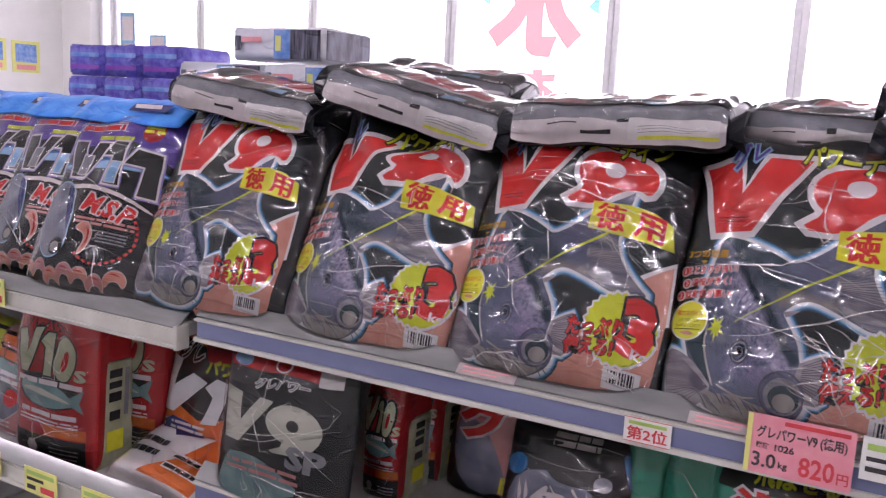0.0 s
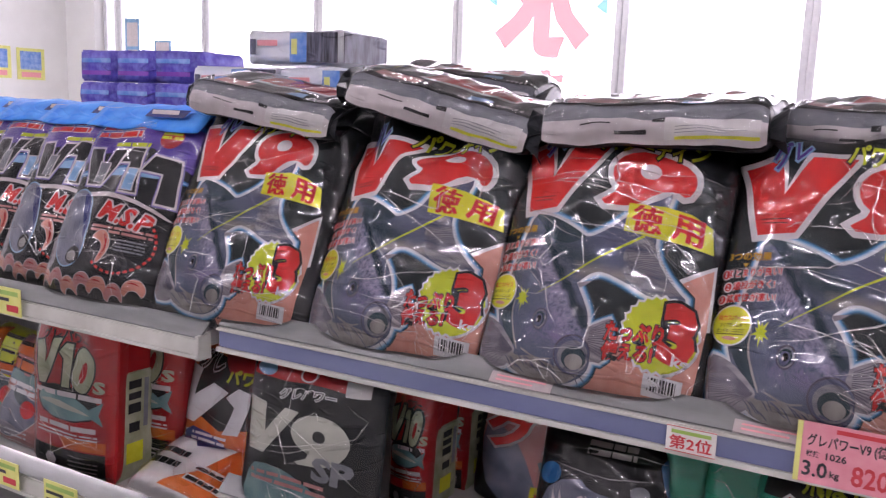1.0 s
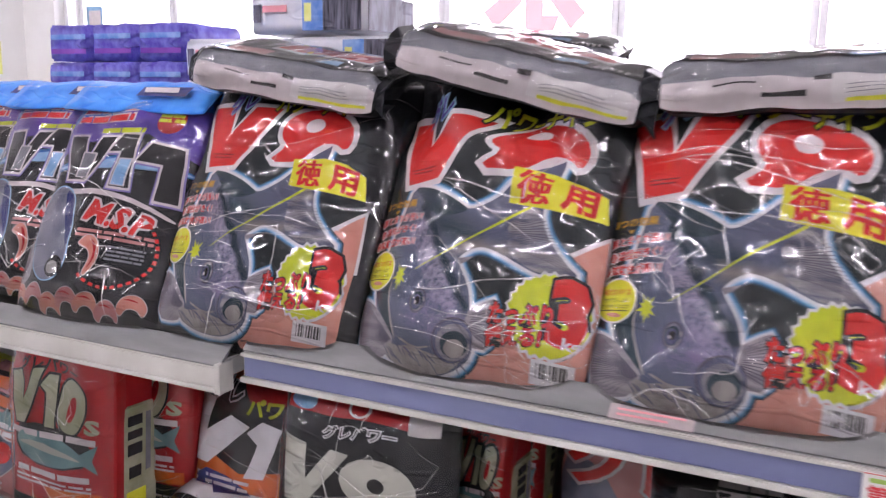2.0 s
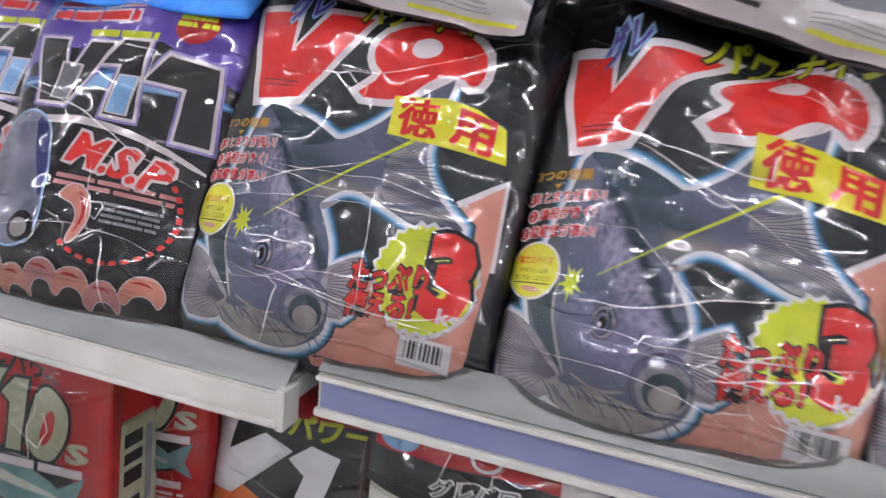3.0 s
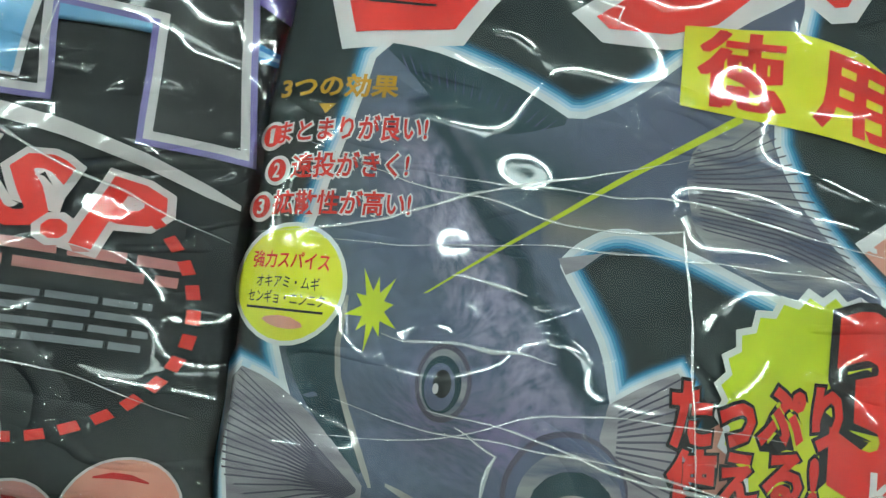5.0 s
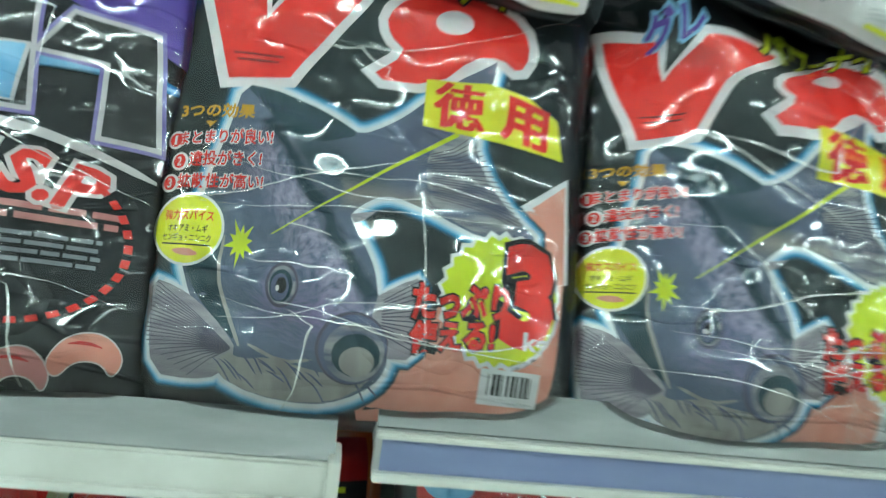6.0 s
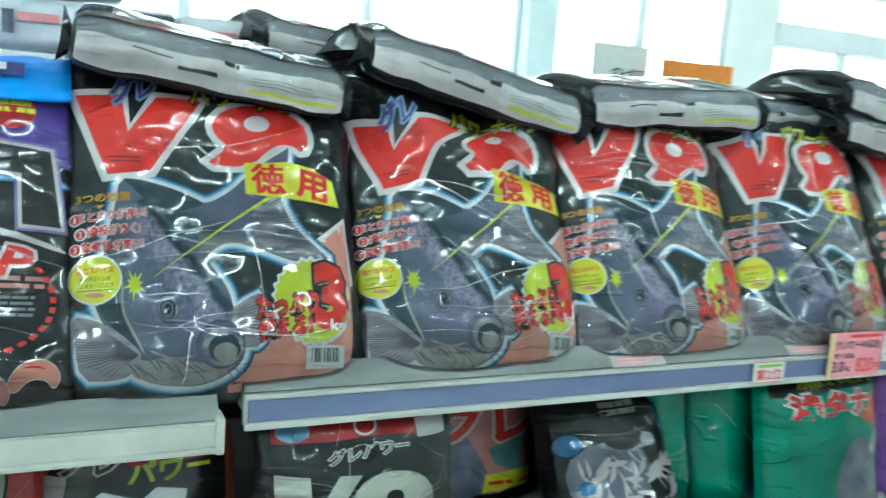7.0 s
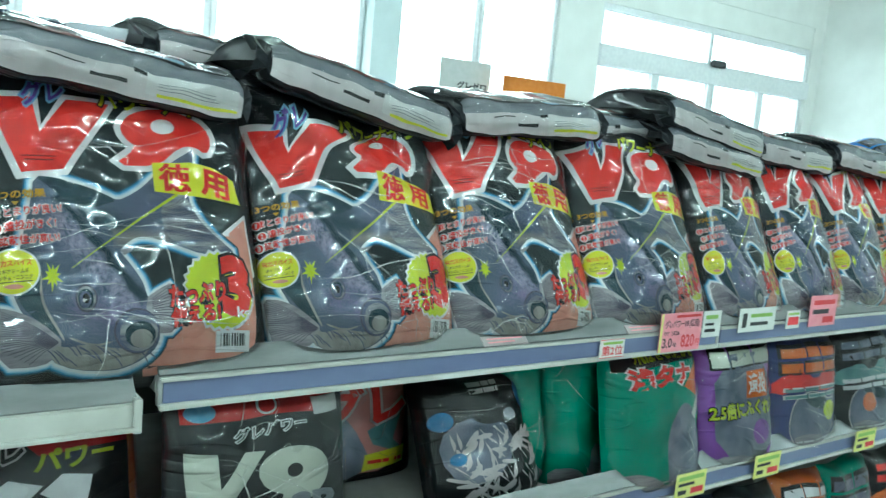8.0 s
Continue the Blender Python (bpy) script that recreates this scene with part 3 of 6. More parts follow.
def bag_face(w, h, thick, seed, crumple=0.0, low=-0.09, high=1.13, power=5.0):
    """The curved front of a filled bag: share of width and height, and lift off the film, to local metres."""
    def place(u, v, lift=0.0):
        a, b = (u - SIDE0) / (SIDE1 - SIDE0) * 2 - 1, (v - low) / (high - low) * 2 - 1
        a, b = max(-1.0, min(1.0, a)), max(-1.0, min(1.0, b))
        side = max(0.0, 1 - abs(a) ** power) ** 0.6
        end = max(0.0, 1 - abs(b) ** 7) ** 0.6
        p = Vector((u * w * 9 + seed * 3.1, seed * 1.7, v * h * 9))
        soft = noise.noise(p) * 0.006 + noise.noise(p * 2.3 + Vector((5, 0, 0))) * 0.0028
        q = Vector(((u * w + 0.5 * v * h) * 22 + seed, seed, (v * h - 0.3 * u * w) * 34))
        fold = 0.0026 * noise.noise(q)
        top = max(0.0, (v - 0.62) / 0.4) * crumple
        fold += top * 0.012 * math.sin(u * 11 + v * 9 + seed) + top * 0.006 * noise.noise(p * 4)
        depth = thick * side * end + (soft + fold) * min(side, end)
        x = (u - 0.5) * w * (1 - 0.05 * (1 - end)) + top * 0.02 * noise.noise(p * 1.6 + Vector((0, 9, 0)))
        z = v * h + top * 0.028 * noise.noise(p * 1.5 + Vector((3, 3, 0))) + 0.004 * noise.noise(p * 0.8)
        return Vector((x, -depth, z))

    return Face(place, w, h, low, high)


class Face:
    """A bag's front, sampled on a grid with its normals; points between are interpolated."""

    def __init__(self, place, w, h, low, high):
        self.w, self.h, self.low, self.high = w, h, low, high
        self.nu, self.nv = max(10, int(w / 0.005)), max(12, int(h * (high - low) / 0.005))
        us = [SIDE0 + (SIDE1 - SIDE0) * i / self.nu for i in range(self.nu + 1)]
        vs = [low + (high - low) * j / self.nv for j in range(self.nv + 1)]
        self.grid = np.array([[place(u, v)[:] for u in us] for v in vs])
        du, dv = np.gradient(self.grid, axis=1), np.gradient(self.grid, axis=0)
        n = np.cross(du, dv)
        self.normals = n / np.maximum(np.linalg.norm(n, axis=2, keepdims=True), 1e-9)

    def at(self, u, v, lift):
        i = np.clip((np.asarray(u) - SIDE0) / (SIDE1 - SIDE0) * self.nu, 0, self.nu - 1e-6)
        j = np.clip((np.asarray(v) - self.low) / (self.high - self.low) * self.nv, 0, self.nv - 1e-6)
        i0, j0 = i.astype(int), j.astype(int)
        a, b = (i - i0)[..., None], (j - j0)[..., None]
        def mixed(g):
            return (g[j0, i0] * (1 - a) + g[j0, i0 + 1] * a) * (1 - b) + (g[j0 + 1, i0] * (1 - a) + g[j0 + 1, i0 + 1] * a) * b
        return mixed(self.grid) + mixed(self.normals) * np.asarray(lift)[..., None]

    def __call__(self, u, v, lift=0.0):
        return Vector(self.at(np.array([u]), np.array([v]), np.array([lift]))[0])


def ripple(x, y, seed):
    """Smooth gradient noise over arrays, about -0.7 to 0.7."""
    r = np.random.RandomState(seed)
    ang = r.uniform(0, 2 * np.pi, 4096)
    xi, yi = np.floor(x).astype(int), np.floor(y).astype(int)
    fx, fy = x - xi, y - yi
    def corner(cx, cy):
        k = ang[((xi + cx) * 57 + (yi + cy) * 131 + (xi + cx) * (yi + cy)) % 4096]
        return np.cos(k) * (fx - cx) + np.sin(k) * (fy - cy)
    sx, sy = fx * fx * (3 - 2 * fx), fy * fy * (3 - 2 * fy)
    return (corner(0, 0) * (1 - sx) + corner(1, 0) * sx) * (1 - sy) + (corner(0, 1) * (1 - sx) + corner(1, 1) * sx) * sy


def clear_wrap(face, parent, seed, lift=0.0052, amount=1.0, step=0.0028):
    """The loose clear film over a bag: slack panels between tight folds."""
    w, h = face.w, face.h
    nu, nv = int(w * 1.1 / step), int(h * (face.high - face.low) / step)
    u, v = np.meshgrid(np.linspace(SIDE0 + 0.012, SIDE1 - 0.012, nu + 1), np.linspace(face.low + 0.02, face.high - 0.01, nv + 1))
    x, z = u * w, v * h
    x2, z2 = x + 0.03 * ripple(x * 9, z * 9, seed), z + 0.02 * ripple(x * 9 + 40, z * 9, seed + 1)
    slack = np.abs(ripple(x2 * 11, z2 * 20 + 0.4 * x * 20, seed + 2))
    fine = np.abs(ripple(x2 * 26, z2 * 48, seed + 3))
    rough = np.clip(0.5 + 1.6 * ripple(x * 7, z * 7, seed + 4), 0.1, 1.0)
    up = amount * (0.0022 * slack + 0.0011 * fine * rough)
    edge = np.minimum(np.minimum(u - SIDE0, SIDE1 - u) * 14, np.minimum(v - face.low, face.high - v) * 14)
    p = face.at(u, v, lift + up * np.clip(edge, 0, 1)).reshape(-1, 3)
    i, j = np.meshgrid(np.arange(nu), np.arange(nv))
    a = (j * (nu + 1) + i).ravel()
    faces = np.column_stack((a, a + 1, a + nu + 2, a + nu + 1))
    ob = raw("clear_wrap", p.tolist(), faces.tolist(), WRAP, parent)
    tagged(ob, "clear crinkled glossy wrapping film")


def bag_body(place, material, parent, w, h, back=0.02, low=-0.09, high=1.13, label=""):
    """Front and back skins, closed round the rim, with flat seams above and below."""
    nu, nv = place.nu, place.nv
    verts, faces = [Vector(p) for p in place.grid.reshape(-1, 3).tolist()], []
    k = len(verts)
    for j in range(nv + 1):
        for i in range(nu + 1):
            p = verts[j * (nu + 1) + i]
            rim = i in (0, nu) or j in (0, nv)
            verts.append(Vector((p.x, back * (0 if rim else min(1, 6 * min(i / nu, 1 - i / nu, j / nv, 1 - j / nv))) + (0.0005 if rim else 0.0), p.z)))
    for j in range(nv):
        for i in range(nu):
            a = j * (nu + 1) + i
            faces.append((a, a + 1, a + nu + 2, a + nu + 1))
            faces.append((k + a, k + a + nu + 1, k + a + nu + 2, k + a + 1))
    ring = [i for i in range(nu + 1)] + [j * (nu + 1) + nu for j in range(1, nv + 1)] + [nv * (nu + 1) + i for i in range(nu - 1, -1, -1)] + [j * (nu + 1) for j in range(nv - 1, 0, -1)]
    for i in range(len(ring)):
        a, b = ring[i - 1], ring[i]
        faces.append((a, k + a, k + b, b))
    return raw("body", verts, faces, material, parent, label)


LAYER = 0.0004


SITS_ON = {"label_lettering": "yellow_label", "badge_lettering": "oval_badge", "badge_print": "oval_badge", "badge_krill": "oval_badge", "burst_lettering": "burst", "burst_lettering_edge": "burst", "weight_lettering": "burst", "barcode_print": "barcode_card", "logo_hole": "logo_shape", "logo_print": "logo_shape", "pupil_print": "eye_print", "eye_ring": "eye_print", "eye_shade": "eye_print", "eye_glint": "eye_print", "lip_print": "jaw_print", "mouth_print": "jaw_print", "gullet_print": "jaw_print", "number_lettering": "claim_lettering", "panel_lettering": "red_panel", "header_lettering": "black_header"}


def put_art(art, place, w, h, parent):
    made = {}
    for name, material, layer, (flat, faces) in art:
        verts = place.at(flat[:, 0] / w, flat[:, 1] / h, np.full(len(flat), 0.0013 + LAYER * layer))
        ob = raw(name, verts.tolist(), faces, material, made.get(SITS_ON.get(name, ""), parent))
        made[name] = ob
        if name in ("ray_print", "barcode_print", "fine_print", "dashed_ring", "spine_print", "scale_print"):
            tagged(ob, kind="stuff")


def film_creases(place, w, h, parent, seed, count, lift=0.0055, thick=0.0008, longish=0.3):
    """Glint lines put into shape as standing folds in the clear wrap: thin half-round ridges, some long and drooping,
    some short and jagged in clusters.
    """
    rng = random.Random(seed * 7 + 1)
    knots = [(rng.uniform(0.15, 0.8), rng.uniform(0.05, 0.45)) for _ in range(3)] + [(rng.uniform(0.2, 0.8), rng.uniform(0.5, 0.95)) for _ in range(2)]
    verts, faces = [], []
    for c in range(count):
        if rng.random() < longish:
            u, v, n, bend, turn_at = rng.uniform(0.0, 0.35), rng.uniform(0.0, 0.9), rng.randint(26, 60), 0.05, 0.01
            head = rng.uniform(-0.3, 0.12)
        else:
            ku, kv = rng.choice(knots)
            u, v, n, bend, turn_at = ku + rng.gauss(0, 0.1), kv + rng.gauss(0, 0.07), rng.randint(7, 26), 0.16, 0.12
            head = rng.uniform(-0.9, 0.6)
        r = thick * rng.uniform(0.45, 1.3)
        line = []
        for k in range(n):
            line.append((u, v))
            head += rng.gauss(0, bend)
            if rng.random() < turn_at:
                head += rng.choice((-1.6, -0.8, 0.8, 1.6))
            u += 0.0045 / w * math.cos(head)
            v += 0.0045 / h * math.sin(head)
            if not (0.0 < u < 1.0 and -0.05 < v < 1.0):
                break
        if len(line) < 5:
            continue
        us, vs = np.array(line).T
        pts = [Vector(p) for p in place.at(us, vs, np.full(len(us), lift))]
        base = [Vector(p) for p in place.at(us, vs, np.full(len(us), lift - 0.0012))]
        k0 = len(verts)
        m = len(pts)
        for i in range(m):
            t = (pts[min(i + 1, m - 1)] - pts[max(i - 1, 0)]).normalized()
            n_ = (pts[i] - base[i]).normalized()
            s = t.cross(n_).normalized()
            q = r * (0.2 + 0.8 * math.sin(math.pi * (i + 0.5) / m)) * rng.uniform(0.6, 1.5)
            for a in (0, 45, 90, 135, 180):
                verts.append(pts[i] + s * q * math.cos(radians(a)) + n_ * q * math.sin(radians(a)))
        for i in range(m - 1):
            for j in range(4):
                a = k0 + i * 5 + j
                faces.append((a, a + 1, a + 6, a + 5))
    if verts:
        ob = raw("film_glint_fold", verts, faces, CREASE, parent)
        tagged(ob, "clear creased wrapping film, ridges added as bright glint lines", kind="stuff")


LEAN = math.degrees(math.atan(0.5))


def bait_bag(x, w, seed, crumple, label, group, y=0.7095, z=1.298, h=0.285, turn=0.0, lean=LEAN, thick=0.045, power=5.0):
    bag = empty("bait_bag", pose(x + w / 2, y + thick * 0.8, z - thick * 0.4, -lean, 0, turn), label, "bait bag", group)
    place = bag_face(w, h, thick, seed, crumple, power=power)
    bag_body(place, BLACK, bag, w, h, 0.03)
    put_art(bait_art(w, h), place, w, h, bag)
    film_creases(place, w, h, bag, seed, 12 if seed == 1 else 34, longish=0.6 if seed == 1 else 0.15)
    clear_wrap(place, bag, seed, amount=0.15 if seed == 1 else 0.9)
    return bag


# ---- the room ----
def structure(name, bm, material, label=""):
    return tagged(mesh_object(name, bm, material), label, "", "", "structure")


structure("floor", box(-5.2, 5.6, -3.2, 4.0, -0.1, 0.0), FLOORTILE, "grey vinyl shop floor")
structure("ceiling", box(-5.2, 5.6, -3.2, 4.0, 2.9, 3.0), CEILPAINT, "white board ceiling with fluorescent lamps")
structure("wall_west", box(-5.2, -5.0, -3.2, 4.0, 0.0, 2.9), WALLPAINT, "white painted wall with small posters")
structure("wall_east", box(5.48, 5.68, -3.2, 4.0, 0.0, 2.9), WALLPAINT, "pale painted wall beside the entrance")
# Out of view: closes the room, its grey picked for fill and film reflections.
structure("wall_south", box(-5.2, 5.6, -3.4, -3.2, 0.0, 2.9), plain("unseen_wall_grey", (0.42, 0.42, 0.4), (0.5, 0.5, 0.48), 6, 0.7), "unseen plain grey wall closing the room, tone set for fill")


def window_wall():
    wall = tagged(mesh_object("wall_north", box(-5.0, 2.64, 3.85, 4.0, 0.0, 0.7), WALLPAINT), "low white wall under the shop windows", "", "", "structure")
    part("lintel", box(-5.0, 5.48, 3.85, 4.0, 2.62, 2.9), WALLPAINT, wall)
    part("pier", box(2.64, 3.0, 3.85, 4.0, 0.0, 2.62), WALLPAINT, wall)
    part("pier", box(5.34, 5.48, 3.85, 4.0, 0.0, 2.62), WALLPAINT, wall)
    part("pier", box(1.3, 1.47, 3.78, 4.0, 0.7, 2.62), PILLAR, wall, "pale blue painted pillar")
    part("pier", box(-5.0, -4.72, 3.8, 4.0, 0.7, 2.62), WALLPAINT, wall)
    part("over_door", box(3.0, 5.34, 3.86, 4.0, 2.45, 2.62), WALLPAINT, wall)


window_wall()


def shop_window(name, x0, x1):
    win = tagged(new(name), "tall shop window in an aluminium frame, glaring daylight behind", "window", "shop windows", "structure")
    win.matrix_world = pose(0, 3.9, 0)
    for a, b in ((x0, x0 + 0.03), (x1 - 0.03, x1)):
        part("window_frame", box(a, b, -0.03, 0.03, 0.7, 2.62, 0.004), ALU, win)
    part("window_frame", box(x0 + 0.03, x1 - 0.03, -0.03, 0.03, 0.7, 0.74, 0.004), ALU, win)
    part("window_frame", box(x0 + 0.03, x1 - 0.03, -0.03, 0.03, 2.58, 2.62, 0.004), ALU, win)
    pane = part("pane", box(x0 + 0.03, x1 - 0.03, -0.003, 0.003, 0.74, 2.58), GLASS, win, "clear glass")
    pane.visible_shadow = False


EDGES = (-4.72, -4.58, -3.81, -2.95, -2.05, -1.175, -0.344, 0.48, 1.3)
for k in range(len(EDGES) - 1):
    shop_window("window_%d" % (k + 1), EDGES[k] + 0.002, EDGES[k + 1] - 0.002)
shop_window("window_9", 1.472, 2.05)
shop_window("window_10", 2.054, 2.638)


def entrance():
    door = tagged(new("door_1"), "aluminium sliding entrance door with a glazed transom", "door", "", "structure")
    door.matrix_world = pose(0, 3.9, 0)
    part("header", box(3.0, 5.34, -0.07, 0.05, 2.06, 2.19, 0.006), ALU, door, "brushed aluminium door header")
    part("transom_frame", box(3.0, 5.34, -0.03, 0.03, 2.41, 2.45, 0.003), ALU, door)
    for x in (3.0, 4.11, 5.3):
        part("transom_post", box(x, x + 0.04, -0.03, 0.03, 2.19, 2.41, 0.003), ALU, door)
    for a, b in ((3.04, 4.11), (4.15, 5.3)):
        pane = part("transom_pane", box(a, b, -0.003, 0.003, 2.19, 2.41), GLASS, door)
        pane.visible_shadow = False
    part("sensor", box(4.08, 4.22, -0.12, -0.072, 2.17, 2.22, 0.01), INKBLACK, door, "small dark door sensor box")
    for a, b in ((3.0, 3.6), (3.6, 4.2), (4.2, 4.8), (4.8, 5.34)):
        leaf = part("door_leaf", box(a, a + 0.04, -0.02, 0.02, 0.0, 2.06, 0.003), ALU, door)
        part("stile", box(b - 0.04, b - 0.001, -0.02, 0.02, 0.0, 2.06, 0.003), ALU, leaf)
        part("rail", box(a + 0.04, b - 0.04, -0.02, 0.02, 0.0, 0.1, 0.003), ALU, leaf)
        pane = part("pane", box(a + 0.04, b - 0.04, -0.003, 0.003, 0.1, 2.06), GLASS, leaf)
        pane.visible_shadow = False


entrance()
structure("ground", box(-40, 40, 4.02, 40, -0.12, -0.02), plain("asphalt", (0.05, 0.05, 0.05), (0.08, 0.08, 0.08), 20, 0.8), "grey car park outside the windows")
structure("backdrop", box(-30, 30, 14.0, 14.1, -2, 16), OUTSIDE, "white glaring distance outside")


def ceiling_lamp(x, y):
    lamp = empty("unseen_ceiling_light", pose(x, y, 2.9), "unseen long white single-tube fluorescent ceiling light", "ceiling light", "ceiling lights")
    part("housing", box(-0.62, 0.62, -0.1, 0.1, -0.03, 0.0, 0.01), WALLPAINT, lamp)
    bm = bmesh.new()
    bmesh.ops.create_cone(bm, segments=12, radius1=0.0145, radius2=0.0145, depth=1.2, cap_ends=True, matrix=Matrix.Translation((0, 0, -0.05)) @ Matrix.Rotation(math.pi / 2, 4, "Y"))
    part("tube", bm, TUBE, lamp, "glowing fluorescent tube")


# All lamps are unseen; the x=-4.55 column is added to brighten wall_west.
for lx in (-4.55, -3.4, -1.9, -0.4, 1.1, 2.6, 4.1):
    for ly in (-1.9, -0.35, 2.2):
        ceiling_lamp(lx, ly)


# ---- shelves ----
def shelf_level(x0, x1, y, zb, zt, deck, style, back=1.32):
    """One shelf board with its front rail; zb, zt: the rail's lower and upper edge; deck: the board's top."""
    shelf = empty("shelf", pose(x0, y, deck), "grey steel shop shelf with a %s price rail" % style, "shelf", "gondola shelves")
    w = x1 - x0
    part("board", box(0, w, 0.012, back - y, -0.022, 0.0, 0.002), STEEL, shelf)
    if style == "blue":
        part("front_rail", box(0, w, 0.002, 0.012, zb - deck, zt - deck + 0.004, 0.001), STEEL, shelf)
        part("price_strip", box(0.004, w - 0.003, -0.001, 0.0015, zb - deck + 0.005, zt - deck - 0.002), STRIPBLUE, shelf, "blue paper price strip")
        part("rail_edge", box(0, w, -0.005, 0.0015, zb - deck - 0.002, zb - deck + 0.0045, 0.001), ENAMEL, shelf)
        part("rail_edge", box(0, w, -0.004, 0.0015, zt - deck - 0.0015, zt - deck + 0.0025, 0.001), ENAMEL, shelf)
        lip_z = zt - deck + 0.004
    else:
        part("front_rail", box(0, w, 0.0, 0.012, zb - deck, zt - deck, 0.003), ENAMEL, shelf, "worn cream enamel front")
        part("rail_edge", box(0, w, -0.006, 0.0, zb - deck - 0.001, zb - deck + 0.004, 0.001), ENAMEL, shelf)
        part("end_plate", box(w - 0.004, w + 0.004, -0.005, 0.02, zb - deck - 0.003, zt - deck + 0.004, 0.001), ENAMEL, shelf)
        lip_z = zt - deck
    bm = box(0, w, -0.0015, 0.0015, 0, 0.03)
    bmesh.ops.transform(bm, matrix=pose(0, 0.002, lip_z, -48), verts=bm.verts)
    part("guard_lip", bm, LIPGREY, shelf, "cloudy plastic guard lip")
    return shelf


shelf_level(-0.704, 0.19, 0.704, 1.243, 1.272, 1.276, "blue")
shelf_level(0.195, 1.09, 0.704, 1.243, 1.272, 1.276, "blue")
shelf_level(1.095, 1.99, 0.704, 1.243, 1.272, 1.276, "blue")
shelf_level(-1.62, -0.728, 0.693, 1.228, 1.256, 1.262, "cream")
shelf_level(-2.52, -1.63, 0.693, 1.228, 1.256, 1.262, "cream")
for sx in (-0.704, 0.195, 1.095):
    shelf_level(sx, sx + 0.893, 0.7, 1.0, 1.03, 1.012, "blue")
    shelf_level(sx, sx + 0.893, 0.64, 0.7, 0.73, 0.715, "blue")
for sx in (-1.62, -2.52):
    shelf_level(sx, sx + 0.893, 0.64, 0.965, 0.995, 0.985, "cream")
    shelf_level(sx, sx + 0.893, 0.64, 0.6, 0.63, 0.62, "cream")


def gondola_frame():
    g = empty("gondola_frame", pose(0, 1.33, 0), "dark steel back panels and posts of the shop shelving", "shelving")
    part("back_panel", box(-2.52, 1.99, 0.0, 0.02, 0.05, 1.262, 0.002), DARKBACK, g)
    part("plinth", box(-2.52, 1.99, -0.66, -0.64, 0.0, 0.12, 0.002), STEEL, g)
    for x in (-2.53, -1.625, -0.716, 0.1925, 1.0925, 1.995):
        part("post", box(x - 0.002, x + 0.002, -0.03, 0.0, 0.0, 1.24), STEEL, g)


gondola_frame()

# ---- large bait bags ----
GROUP = "large bait bags on the shelf"
bait_bag(-0.853, 0.262, 1, 0.12, "smooth full black bait bag, red emblem, printed grey fish", GROUP)
bait_bag(-0.578, 0.26, 2, 1.3, "black bait bag crumpled at the top, red emblem, printed fish", GROUP, power=2.6, thick=0.062)
bait_bag(-0.322, 0.256, 3, 0.5, "bulging black bait bag, red emblem, printed grey fish", GROUP, power=2.8, thick=0.06)
bait_bag(-0.06, 0.255, 4, 0.6, "black bait bag with fish print beside the pink price card", GROUP, power=2.6, thick=0.062)
for k, sx in enumerate((0.215, 0.42, 0.61, 0.8, 0.99, 1.18)):
    bait_bag(sx, 0.185, 5 + k, 0.6, "narrow glossy black bait bag, red emblem, printed fish", "narrow bait bags on the shelf", thick=0.05, h=0.28, power=2.8)


# ---- other pouches ----
def pouch(label, group, x, y, z, w, h, thick, seed, material, art, lean=14.0, turn=0.0, crumple=0.3, high=1.02, folds=6, name="bait_pouch"):
    bag = empty(name, pose(x + w / 2, y + thick * 0.8, z + 0.09 * h - thick * 0.25, -lean, 0, turn), label, "bait bag", group)
    place = bag_face(w, h, thick, seed, crumple, high=high, power=3.0)
    bag_body(place, material, bag, w, h, 0.025, high=high)
    put_art(art(w, h), place, w, h, bag)
    film_creases(place, w, h, bag, seed, folds, 0.0042, 0.0008)
    clear_wrap(place, bag, seed, 0.0034, 0.8, 0.0045)
    return bag


def shape(points, w, h, edge=0.0):
    return outline(grow(points, edge, w, h) if edge else points, w, h)


VIOLET_V = [(0.1, 0.77), (0.25, 0.77), (0.29, 0.64), (0.38, 0.77), (0.49, 0.77), (0.33, 0.55), (0.19, 0.55)]
VIOLET_ONE = [(0.46, 0.7), (0.53, 0.785), (0.65, 0.78), (0.665, 0.53), (0.53, 0.53), (0.555, 0.7)]
VIOLET_ONE_WIDE = [(0.68, 0.66), (0.75, 0.75), (0.95, 0.735), (0.985, 0.49), (0.855, 0.49), (0.85, 0.655)]


